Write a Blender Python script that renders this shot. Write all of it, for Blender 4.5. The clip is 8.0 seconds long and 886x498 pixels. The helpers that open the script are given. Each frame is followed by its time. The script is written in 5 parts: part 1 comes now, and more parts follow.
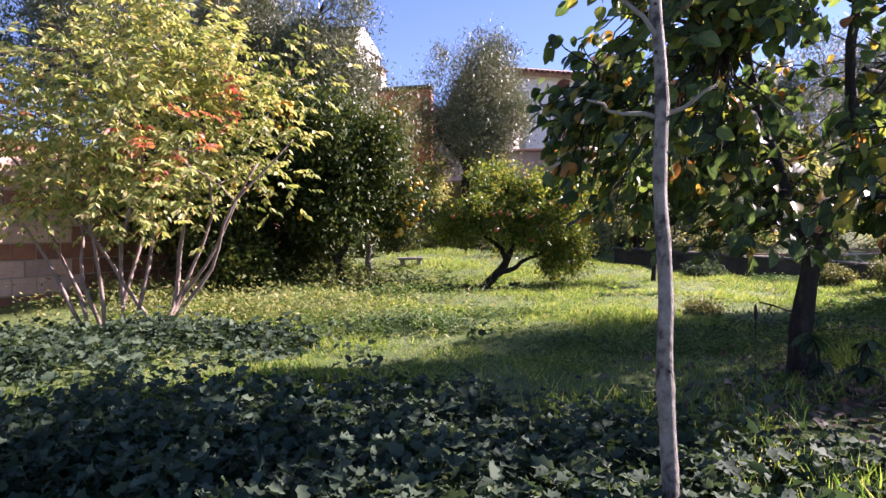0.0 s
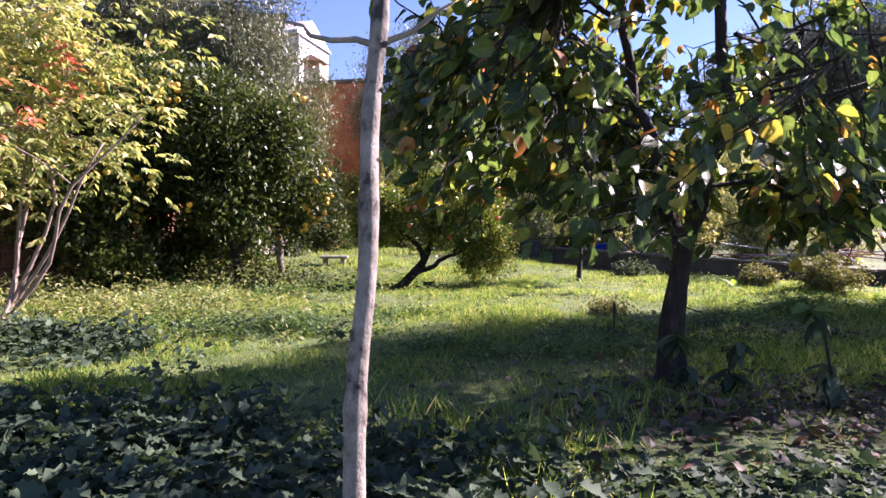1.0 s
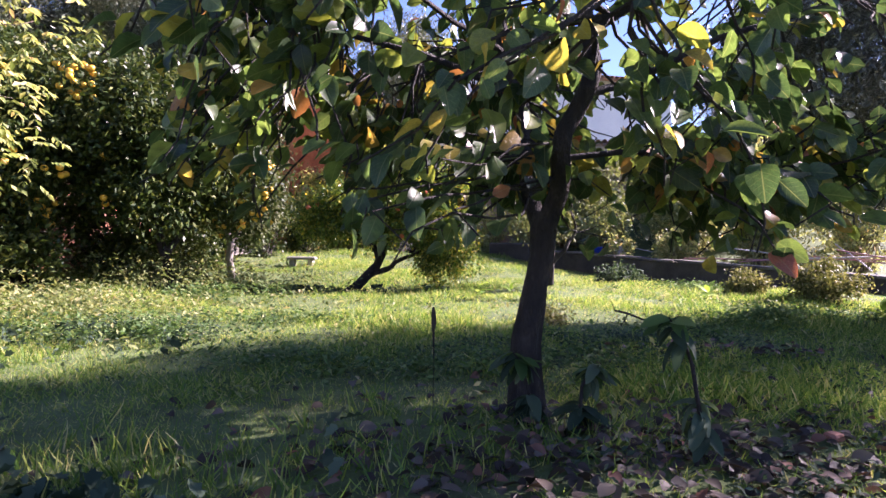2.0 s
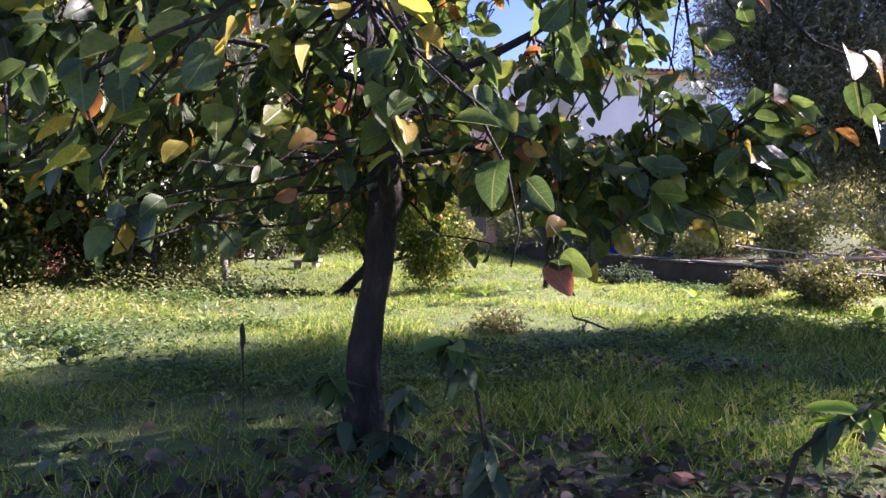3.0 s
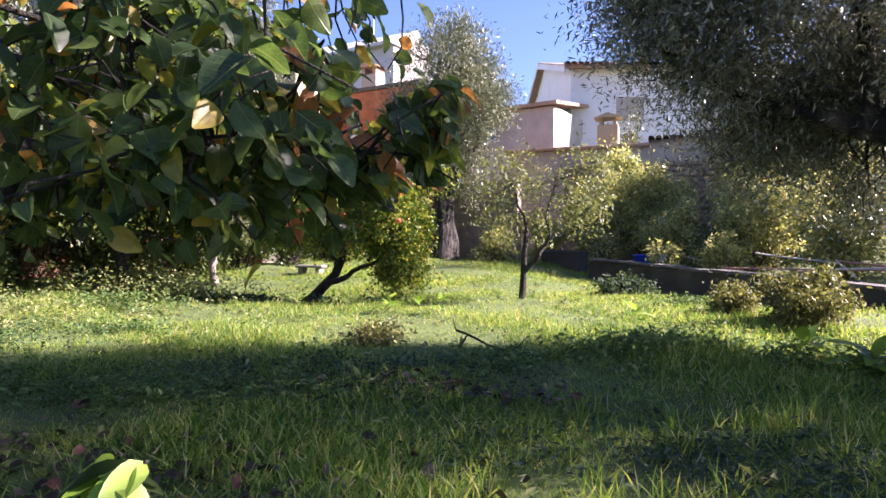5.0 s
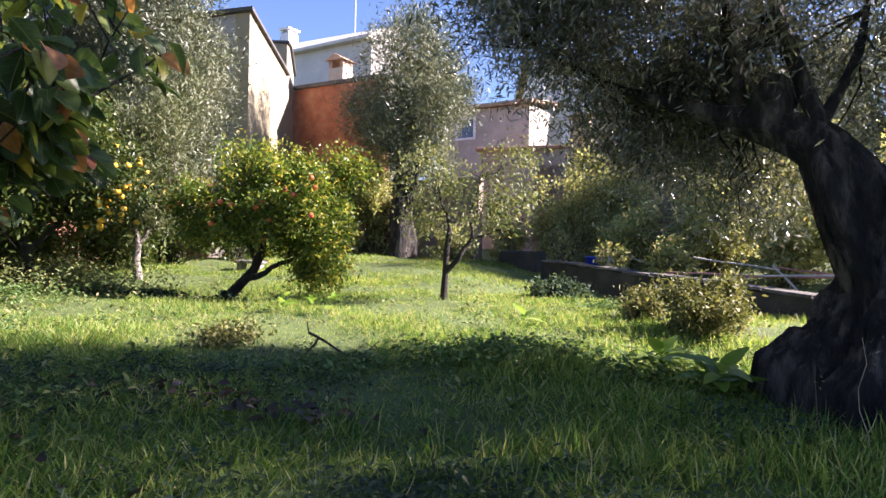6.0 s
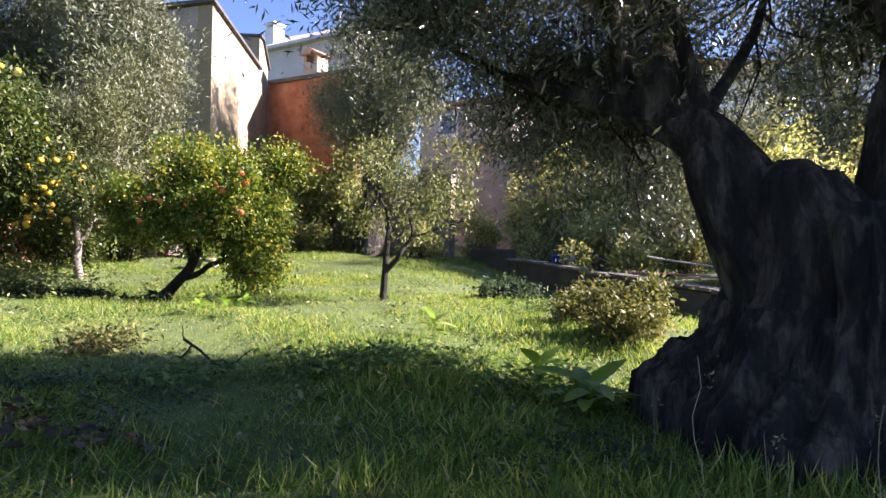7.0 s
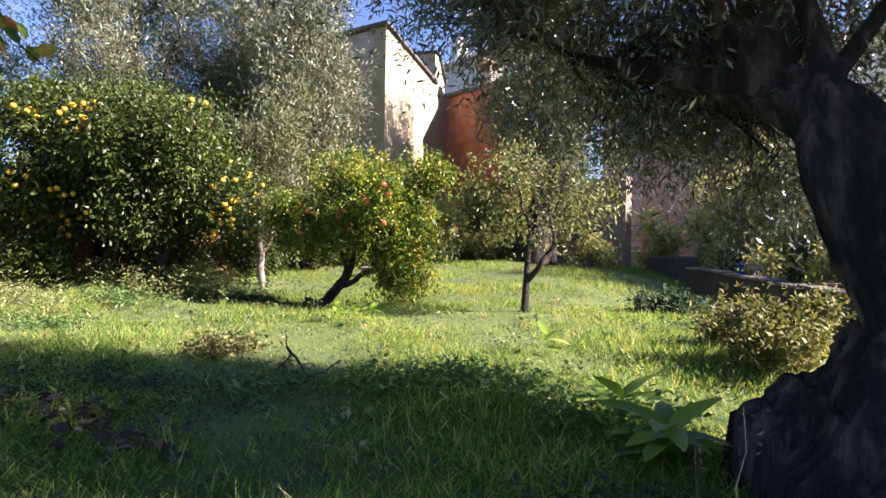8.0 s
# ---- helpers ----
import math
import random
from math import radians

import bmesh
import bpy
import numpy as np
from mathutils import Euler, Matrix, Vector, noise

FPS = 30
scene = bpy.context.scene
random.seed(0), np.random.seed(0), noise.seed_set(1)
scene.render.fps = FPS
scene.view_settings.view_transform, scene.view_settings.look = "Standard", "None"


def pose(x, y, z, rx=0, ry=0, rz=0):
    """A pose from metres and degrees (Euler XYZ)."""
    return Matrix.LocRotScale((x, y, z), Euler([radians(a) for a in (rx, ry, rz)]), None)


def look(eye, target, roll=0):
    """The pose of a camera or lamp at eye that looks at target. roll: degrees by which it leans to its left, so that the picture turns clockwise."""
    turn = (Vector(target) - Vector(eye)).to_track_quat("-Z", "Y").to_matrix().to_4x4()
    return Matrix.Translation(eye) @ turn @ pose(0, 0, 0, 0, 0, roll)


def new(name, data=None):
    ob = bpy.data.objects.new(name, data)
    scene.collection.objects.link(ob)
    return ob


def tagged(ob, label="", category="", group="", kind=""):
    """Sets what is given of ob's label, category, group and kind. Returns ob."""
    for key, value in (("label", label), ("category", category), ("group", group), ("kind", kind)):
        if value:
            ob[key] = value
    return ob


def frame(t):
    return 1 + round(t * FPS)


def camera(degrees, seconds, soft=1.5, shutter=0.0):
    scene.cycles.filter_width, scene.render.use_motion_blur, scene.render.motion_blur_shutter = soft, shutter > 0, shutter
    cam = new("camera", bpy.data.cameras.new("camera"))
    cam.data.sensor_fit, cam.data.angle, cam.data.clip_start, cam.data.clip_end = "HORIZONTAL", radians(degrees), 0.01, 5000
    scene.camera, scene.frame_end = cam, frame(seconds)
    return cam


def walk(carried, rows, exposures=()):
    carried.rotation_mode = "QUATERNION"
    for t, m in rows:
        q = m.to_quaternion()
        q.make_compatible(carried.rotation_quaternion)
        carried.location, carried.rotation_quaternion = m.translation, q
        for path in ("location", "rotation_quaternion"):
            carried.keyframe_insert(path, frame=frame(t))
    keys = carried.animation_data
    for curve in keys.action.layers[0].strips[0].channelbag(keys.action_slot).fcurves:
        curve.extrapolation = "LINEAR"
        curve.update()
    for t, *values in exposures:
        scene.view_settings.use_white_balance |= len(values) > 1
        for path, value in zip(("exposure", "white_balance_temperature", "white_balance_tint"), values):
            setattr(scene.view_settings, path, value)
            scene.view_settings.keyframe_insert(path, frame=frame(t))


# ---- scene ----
cam = camera(70.9, 8.0)
PATH = [
    (0.0, look((-0.079, -0.223, 0.924), (-0.043, 1.775, 0.872), -0.3)),
    (0.5, look((0.285, 0.032, 0.909), (0.393, 2.028, 0.840), -0.5)),
    (1.0, look((0.758, 0.291, 0.829), (0.894, 2.286, 0.785), 0.1)),
    (1.2, look((0.987, 0.365, 0.817), (1.100, 2.362, 0.784), 0.9)),
    (2.3, look((2.188, 1.155, 0.738), (2.137, 3.153, 0.713), -0.1)),
    (2.5, look((2.364, 1.165, 0.777), (2.246, 3.161, 0.754), -0.1)),
    (3.0, look((2.801, 1.302, 0.788), (2.647, 3.296, 0.758), 0.0)),
    (3.5, look((3.218, 1.419, 0.788), (2.926, 3.397, 0.777), -0.5)),
    (4.0, look((3.650, 1.452, 0.757), (3.203, 3.401, 0.753), 0.0)),
    (4.5, look((4.086, 1.717, 0.775), (3.615, 3.661, 0.766), 0.0)),
    (4.7, look((4.243, 1.824, 0.753), (3.765, 3.766, 0.747), -0.1)),
    (5.8, look((5.190, 2.499, 0.748), (4.700, 4.437, 0.743), 1.4)),
    (6.0, look((5.376, 2.575, 0.754), (4.888, 4.515, 0.747), 1.4)),
    (6.5, look((5.745, 2.809, 0.766), (5.253, 4.748, 0.747), 1.6)),
    (7.0, look((6.022, 3.062, 0.792), (5.523, 4.998, 0.775), 1.5)),
    (7.5, look((6.337, 3.340, 0.816), (5.562, 5.183, 0.799), 1.2)),
    (8.0, look((6.504, 3.584, 0.816), (5.427, 5.268, 0.810), 1.0)),
]
walk(cam, PATH, [(0.0, 2.14, 5950, 42), (2.5, 2.52, 5750, 48), (4.5, 2.50, 5950, 42), (6.5, 2.33, 5950, 32), (8.0, 2.30, 6050, 32)])

# ---- world, sun ----
SUN_AZ = math.atan2(0.36, 0.93)        # plan direction towards the sun
SUN_EL = radians(31)
to_sun = Vector((math.cos(SUN_EL) * math.cos(SUN_AZ), math.cos(SUN_EL) * math.sin(SUN_AZ), math.sin(SUN_EL)))
world = bpy.data.worlds.new("sky")
scene.world = world
world.use_nodes = True
wn = world.node_tree.nodes
sky = wn.new("ShaderNodeTexSky")
sky.sky_type = "NISHITA"
sky.sun_disc = False
sky.sun_elevation = SUN_EL
sky.sun_rotation = math.pi / 2 - SUN_AZ
sky.air_density, sky.dust_density, sky.ozone_density = 0.85, 0.1, 3.0
world.node_tree.links.new(sky.outputs[0], wn["Background"].inputs[0])
wn["Background"].inputs[1].default_value = 0.05
sun = new("sun", bpy.data.lights.new("sun", "SUN"))
sun.data.energy, sun.data.angle, sun.data.color = 5.0, radians(0.55), (1.0, 0.91, 0.75)
sun.matrix_world = look(to_sun * 60, (0, 0, 0))


# ---- materials ----
class Nodes:
    """Small helper to wire a material."""

    def __init__(self, name):
        self.mat = bpy.data.materials.new(name)
        self.mat.use_nodes = True
        self.t = self.mat.node_tree
        self.bsdf = self.t.nodes["Principled BSDF"]
        self.out = self.t.nodes["Material Output"]

    def add(self, kind, **values):
        n = self.t.nodes.new("ShaderNode" + kind)
        for k, v in values.items():
            n.inputs[k].default_value = v
        return n

    def link(self, a, b):
        self.t.links.new(a, b)

    def ramp(self, fac, stops):
        n = self.t.nodes.new("ShaderNodeValToRGB")
        while len(n.color_ramp.elements) < len(stops):
            n.color_ramp.elements.new(0.5)
        for e, (p, c) in zip(n.color_ramp.elements, stops):
            e.position, e.color = p, (*c, 1)
        self.link(fac, n.inputs[0])
        return n.outputs[0]

    def noise(self, scale, detail=4.0, rough=0.6, stretch=None):
        tc = self.t.nodes.new("ShaderNodeTexCoord")
        n = self.add("TexNoise", Scale=scale, Detail=detail, Roughness=rough)
        if stretch:
            m = self.add("Mapping", Scale=stretch)
            self.link(tc.outputs["Object"], m.inputs[0])
            self.link(m.outputs[0], n.inputs["Vector"])
        else:
            self.link(tc.outputs["Object"], n.inputs["Vector"])
        return n.outputs["Fac"]

    def mixed(self, fac, a, b, mode="MIX"):
        n = self.t.nodes.new("ShaderNodeMix")
        n.data_type, n.blend_type = "RGBA", mode
        for sock, v in ((n.inputs[0], fac), (n.inputs[6], a), (n.inputs[7], b)):
            if isinstance(v, (int, float)):
                sock.default_value = v
            elif isinstance(v, tuple):
                sock.default_value = (*v, 1)
            else:
                self.link(v, sock)
        return n.outputs[2]

    def bump(self, height, strength, distance=0.02):
        n = self.add("Bump", Strength=strength, Distance=distance)
        self.link(height, n.inputs["Height"])
        self.link(n.outputs[0], self.bsdf.inputs["Normal"])

    def random(self):
        """One number for each separate leaf or piece, whether an object or a loose island."""
        o = self.t.nodes.new("ShaderNodeObjectInfo")
        g = self.t.nodes.new("ShaderNodeNewGeometry")
        a = self.t.nodes.new("ShaderNodeMath")
        a.operation = "ADD"
        self.link(o.outputs["Random"], a.inputs[0])
        self.link(g.outputs["Random Per Island"], a.inputs[1])
        f = self.t.nodes.new("ShaderNodeMath")
        f.operation = "FRACT"
        self.link(a.outputs[0], f.inputs[0])
        return f.outputs[0]


def leaf_material(name, stops, rough=0.45, through_light=0.35, patch=1.2, spec=0.4, veins=False):
    m = Nodes(name)
    col = m.ramp(m.random(), stops)
    if veins:
        # a pale midrib and side veins along the leaf's own length and width, with blotches between
        uv = m.t.nodes.new("ShaderNodeUVMap")
        xy = m.t.nodes.new("ShaderNodeSeparateXYZ")
        m.link(uv.outputs[0], xy.inputs[0])

        def calc(op, a, b=0.0):
            n = m.t.nodes.new("ShaderNodeMath")
            n.operation = op
            for sock, v in zip(n.inputs, (a, b)):
                if isinstance(v, (int, float)):
                    sock.default_value = v
                else:
                    m.link(v, sock)
            return n.outputs[0]
        across = calc("ABSOLUTE", xy.outputs[1])
        side = calc("ABSOLUTE", calc("SINE", calc("MULTIPLY", calc("SUBTRACT", xy.outputs[0], calc("MULTIPLY", across, 0.9)), 21.0)))
        rib = m.ramp(across, [(0.0, (1, 1, 1)), (0.022, (0, 0, 0))])
        vein = m.ramp(side, [(0.0, (0.55, 0.55, 0.55)), (0.16, (0, 0, 0))])
        line = m.mixed(1.0, rib, vein, "LIGHTEN")
        col = m.mixed(1.0, col, m.ramp(m.noise(26, 4), [(0.34, (0.68, 0.66, 0.62)), (0.62, (1.12, 1.12, 1.08))]), "MULTIPLY")
        col = m.mixed(m.mixed(1.0, line, (0.32, 0.32, 0.32), "MULTIPLY"), col, (0.42, 0.42, 0.20))
        m.bump(line, 0.35, 0.004)
    tint = m.ramp(m.noise(patch, 3), [(0.3, (0.72, 0.78, 0.70)), (0.7, (1.18, 1.12, 1.0))])
    col = m.mixed(1.0, col, tint, "MULTIPLY")
    m.link(col, m.bsdf.inputs["Base Color"])
    m.bsdf.inputs["Roughness"].default_value = rough
    m.bsdf.inputs["Specular IOR Level"].default_value = spec
    tr = m.t.nodes.new("ShaderNodeBsdfTranslucent")
    warm = m.mixed(1.0, col, (1.45, 1.4, 0.85), "MULTIPLY")
    m.link(warm, tr.inputs[0])
    mix = m.t.nodes.new("ShaderNodeMixShader")
    mix.inputs[0].default_value = through_light
    m.link(m.bsdf.outputs[0], mix.inputs[1])
    m.link(tr.outputs[0], mix.inputs[2])
    m.link(mix.outputs[0], m.out.inputs[0])
    return m.mat


def rough_material(name, stops, scale, rough=0.85, bump=0.5, distance=0.02, fine=None, stretch=None, vary=False, metal=0.0):
    m = Nodes(name)
    n = m.noise(scale, 6, 0.65, stretch)
    col = m.ramp(n, stops)
    f = m.noise(fine or scale * 9, 4, 0.7, stretch)
    col = m.mixed(0.55, col, m.ramp(f, [(0.25, (0.55, 0.55, 0.55)), (0.75, (1.25, 1.25, 1.25))]), "MULTIPLY")
    if vary:
        col = m.mixed(1.0, col, m.ramp(m.random(), [(0.0, (0.72, 0.72, 0.72)), (1.0, (1.2, 1.15, 1.1))]), "MULTIPLY")
    m.link(col, m.bsdf.inputs["Base Color"])
    m.bsdf.inputs["Roughness"].default_value = rough
    m.bsdf.inputs["Metallic"].default_value = metal
    m.bump(f, bump, distance)
    return m.mat


SOIL = rough_material("mossy_soil", [(0.3, (0.050, 0.070, 0.018)), (0.55, (0.085, 0.125, 0.028)), (0.75, (0.13, 0.165, 0.045))], 1.3, rough=0.95, bump=0.9)
GRASS = leaf_material("grass", [(0.0, (0.055, 0.130, 0.024)), (0.45, (0.150, 0.255, 0.048)), (0.80, (0.32, 0.38, 0.095)), (0.94, (0.46, 0.43, 0.18)), (1.0, (0.52, 0.46, 0.28))], 0.5, 0.45, 0.5, 0.25)
WEED = leaf_material("weed_leaf", [(0.0, (0.024, 0.046, 0.028)), (0.6, (0.046, 0.078, 0.047)), (1.0, (0.10, 0.14, 0.092))], 0.75, 0.3, 0.8, 0.25)
LIME = leaf_material("lime_leaf", [(0.0, (0.11, 0.21, 0.022)), (0.7, (0.22, 0.35, 0.045)), (1.0, (0.34, 0.42, 0.12))], 0.45, 0.4)
PERS = leaf_material("persimmon_leaf", [(0.0, (0.030, 0.058, 0.026)), (0.42, (0.060, 0.112, 0.040)), (0.76, (0.13, 0.195, 0.055)), (0.87, (0.26, 0.29, 0.05)), (0.94, (0.40, 0.29, 0.06)), (0.975, (0.42, 0.19, 0.06)), (1.0, (0.40, 0.13, 0.08))], 0.40, 0.52, 3.0, 0.5, True)
LITTER = leaf_material("dead_leaf", [(0.0, (0.028, 0.020, 0.014)), (0.5, (0.062, 0.046, 0.034)), (0.85, (0.14, 0.115, 0.095)), (1.0, (0.20, 0.08, 0.05))], 0.65, 0.1, 3.0, 0.3)
OLIVE = leaf_material("olive_leaf", [(0.0, (0.065, 0.082, 0.048)), (0.55, (0.14, 0.158, 0.105)), (1.0, (0.26, 0.28, 0.21))], 0.45, 0.15, 0.8, 0.4)
OLIVE_DARK = leaf_material("dark_olive_leaf", [(0.0, (0.055, 0.064, 0.048)), (0.6, (0.12, 0.13, 0.105)), (1.0, (0.32, 0.33, 0.30))], 0.28, 0.24, 0.8, 0.7)
CITRUS = leaf_material("orange_leaf", [(0.0, (0.020, 0.040, 0.010)), (0.6, (0.055, 0.085, 0.018)), (1.0, (0.14, 0.155, 0.040))], 0.45, 0.2, 1.0, 0.3)
CITRUS_GREY = leaf_material("grey_green_leaf", [(0.0, (0.055, 0.075, 0.032)), (0.6, (0.125, 0.145, 0.072)), (1.0, (0.23, 0.245, 0.145))], 0.5, 0.2, 1.0, 0.3)
HALF_DRY = leaf_material("half_dry_leaf", [(0.0, (0.055, 0.068, 0.020)), (0.6, (0.15, 0.16, 0.055)), (1.0, (0.30, 0.28, 0.13))], 0.6, 0.25, 1.5, 0.2)
# Weed leaf in a brighter green, with sunlight painted into the colour.
WEED_LIT = leaf_material("lit_weed_leaf", [(0.0, (0.045, 0.095, 0.028)), (0.6, (0.095, 0.17, 0.050)), (1.0, (0.20, 0.27, 0.11))], 0.6, 0.35, 0.8, 0.25)
FIELD_WEED = leaf_material("yellowing_weed_leaf", [(0.0, (0.075, 0.115, 0.035)), (0.6, (0.20, 0.235, 0.090)), (0.92, (0.36, 0.36, 0.18)), (1.0, (0.44, 0.36, 0.20))], 0.6, 0.35, 0.5, 0.25)
POMEG = leaf_material("pomegranate_leaf", [(0.0, (0.045, 0.095, 0.012)), (0.5, (0.11, 0.175, 0.025)), (0.80, (0.26, 0.29, 0.045)), (1.0, (0.48, 0.38, 0.06))], 0.45, 0.35, 1.3)
SHRUB = leaf_material("shrub_leaf", [(0.0, (0.12, 0.17, 0.05)), (0.45, (0.29, 0.33, 0.11)), (0.85, (0.50, 0.48, 0.22)), (0.95, (0.54, 0.44, 0.24)), (1.0, (0.52, 0.30, 0.14))], 0.5, 0.38, 1.2)
SHRUB_RED = leaf_material("red_shrub_leaf", [(0.0, (0.46, 0.30, 0.12)), (0.5, (0.52, 0.20, 0.10)), (1.0, (0.45, 0.05, 0.09))], 0.5, 0.38, 1.2)
APPLE = leaf_material("sapling_leaf", [(0.0, (0.09, 0.115, 0.04)), (0.6, (0.165, 0.19, 0.075)), (1.0, (0.31, 0.30, 0.15))], 0.55, 0.3, 1.2, 0.25)
IVY = leaf_material("wild_leaf", [(0.0, (0.17, 0.20, 0.08)), (0.6, (0.38, 0.40, 0.18)), (0.9, (0.56, 0.54, 0.31)), (1.0, (0.58, 0.38, 0.17))], 0.5, 0.45, 0.6)
DRY = leaf_material("dry_stalk", [(0.0, (0.10, 0.08, 0.055)), (0.7, (0.24, 0.20, 0.14)), (1.0, (0.40, 0.34, 0.26))], 0.7, 0.1, 1.0, 0.2)
BARK_DARK = rough_material("dark_bark", [(0.35, (0.013, 0.010, 0.007)), (0.55, (0.036, 0.027, 0.019)), (0.72, (0.095, 0.075, 0.055))], 14, bump=1.0, distance=0.06, fine=60, stretch=(1, 1, 0.4))
# The palest stop gives brown bark patches and painted streaks of light on the ridges.
BARK_OLIVE = rough_material("olive_bark", [(0.38, (0.008, 0.006, 0.005)), (0.50, (0.034, 0.027, 0.021)), (0.66, (0.21, 0.175, 0.14))], 11, bump=1.0, distance=0.15, fine=58, stretch=(1, 1, 0.22))
BARK_PALE = rough_material("pale_bark", [(0.3, (0.13, 0.11, 0.09)), (0.6, (0.26, 0.23, 0.20)), (0.8, (0.08, 0.065, 0.055))], 12, bump=0.6, distance=0.01, stretch=(1, 1, 0.5))
BARK_SPOTTED = rough_material("spotted_grey_bark", [(0.38, (0.035, 0.030, 0.026)), (0.48, (0.17, 0.145, 0.12)), (0.7, (0.31, 0.275, 0.24))], 18, bump=0.8, distance=0.008, fine=110, stretch=(1, 1, 0.7))
BARK_PINK = rough_material("shrub_bark", [(0.3, (0.15, 0.10, 0.08)), (0.7, (0.33, 0.25, 0.21))], 10, bump=0.4, distance=0.01)
BRICK = rough_material("terracotta_brick", [(0.3, (0.26, 0.10, 0.06)), (0.7, (0.40, 0.19, 0.12))], 5, bump=0.5, distance=0.01, vary=True)
BRICK_PALE = rough_material("pale_brick", [(0.3, (0.54, 0.33, 0.25)), (0.7, (0.70, 0.50, 0.42))], 4, bump=0.5, distance=0.01, vary=True)
MORTAR = rough_material("mortar", [(0.3, (0.30, 0.26, 0.22)), (0.7, (0.46, 0.41, 0.36))], 6, bump=0.5)
RENDER_WARM = rough_material("cream_render", [(0.3, (0.30, 0.245, 0.15)), (0.7, (0.40, 0.335, 0.22))], 1.2, bump=0.25, fine=30)
RENDER_GREY = rough_material("grey_render", [(0.3, (0.30, 0.27, 0.23)), (0.7, (0.46, 0.41, 0.36))], 1.5, bump=0.3, fine=30)
WHITE = rough_material("white_paint", [(0.3, (0.60, 0.61, 0.64)), (0.7, (0.74, 0.74, 0.75))], 0.9, bump=0.15, fine=30)
PAINT_RED = rough_material("red_brick_paint", [(0.3, (0.20, 0.070, 0.040)), (0.5, (0.34, 0.12, 0.06)), (0.7, (0.42, 0.20, 0.11))], 2.6, bump=0.5, fine=25)
TILE = rough_material("roof_tile", [(0.3, (0.34, 0.20, 0.13)), (0.7, (0.52, 0.36, 0.25))], 3, bump=0.5, vary=True)
SLATE = rough_material("dark_verge", [(0.3, (0.06, 0.055, 0.05)), (0.7, (0.13, 0.12, 0.11))], 4, bump=0.4)
ROOF_PALE = rough_material("pale_roof", [(0.3, (0.46, 0.43, 0.42)), (0.7, (0.62, 0.59, 0.57))], 1.2, bump=0.3, fine=20)
STONE = rough_material("field_stone", [(0.3, (0.22, 0.165, 0.12)), (0.7, (0.44, 0.36, 0.28))], 4, bump=0.8, vary=True)
CONCRETE = rough_material("dark_concrete", [(0.3, (0.030, 0.027, 0.022)), (0.7, (0.085, 0.075, 0.06))], 3, bump=0.7)
CONCRETE_PALE = rough_material("pale_concrete", [(0.3, (0.20, 0.18, 0.16)), (0.7, (0.36, 0.33, 0.29))], 5, bump=0.5)
COPING = rough_material("weathered_coping", [(0.35, (0.05, 0.045, 0.035)), (0.65, (0.20, 0.18, 0.15))], 4, bump=0.8, fine=24)
WOOD_RED = rough_material("brown_door_wood", [(0.3, (0.16, 0.06, 0.035)), (0.7, (0.26, 0.11, 0.07))], 6, bump=0.4, stretch=(6, 6, 0.6))
PIPE_W = rough_material("white_pipe", [(0.3, (0.40, 0.36, 0.34)), (0.7, (0.58, 0.53, 0.50))], 8, rough=0.5, bump=0.2)
PIPE_R = rough_material("rusty_pipe", [(0.3, (0.36, 0.14, 0.11)), (0.7, (0.55, 0.30, 0.26))], 8, rough=0.6, bump=0.3)
BLUE = rough_material("blue_plastic", [(0.3, (0.015, 0.05, 0.42)), (0.7, (0.03, 0.08, 0.55))], 5, rough=0.35, bump=0.1)
FRUIT = rough_material("orange_peel", [(0.3, (0.72, 0.36, 0.02)), (0.7, (0.85, 0.50, 0.04))], 6, rough=0.4, bump=0.3, distance=0.003, fine=180)
FRUIT_RED = rough_material("pomegranate_skin", [(0.3, (0.60, 0.07, 0.04)), (0.7, (0.72, 0.20, 0.08))], 9, rough=0.45, bump=0.2, distance=0.003)
GLASS = rough_material("dark_window_glass", [(0.3, (0.05, 0.06, 0.08)), (0.7, (0.10, 0.12, 0.15))], 2, rough=0.1, bump=0.02)
STEEL = rough_material("galvanised_steel", [(0.3, (0.45, 0.46, 0.47)), (0.7, (0.62, 0.62, 0.62))], 6, rough=0.45, bump=0.1, metal=0.8)

rng = np.random.default_rng(7)


# ---- mesh tools ----
def mesh(name, verts, faces, mat, smooth=False, plan=None):
    """verts: (n, 3); faces: (m, k) of one k, or a list of tuples."""
    me = bpy.data.meshes.new(name)
    if isinstance(faces, np.ndarray):
        m, k = faces.shape
        me.vertices.add(len(verts))
        me.vertices.foreach_set("co", np.asarray(verts, np.float32).ravel())
        me.loops.add(m * k)
        me.loops.foreach_set("vertex_index", faces.astype(np.int32).ravel())
        me.polygons.add(m)
        me.polygons.foreach_set("loop_start", np.arange(0, m * k, k, dtype=np.int32))
        me.update(calc_edges=True)
        me.validate()
    else:
        me.from_pydata([tuple(v) for v in verts], [], faces)
    if smooth:
        me.polygons.foreach_set("use_smooth", np.ones(len(me.polygons), bool))
    if mat:
        me.materials.append(mat)
    if plan is not None:
        loops = np.zeros(len(me.loops), np.int32)
        me.loops.foreach_get("vertex_index", loops)
        me.uv_layers.new(name="UVMap").data.foreach_set("uv", np.asarray(plan, np.float32)[loops].ravel())
    return me


def part(name, me, parent, label="", kind=""):
    ob = new(name, me)
    ob.parent = parent
    return tagged(ob, label, kind=kind)


def thing(name, x=0, y=0, z=0, label="", category="", group="", kind=""):
    ob = new(name)
    ob.matrix_world = pose(x, y, z)
    return tagged(ob, label, category, group, kind)


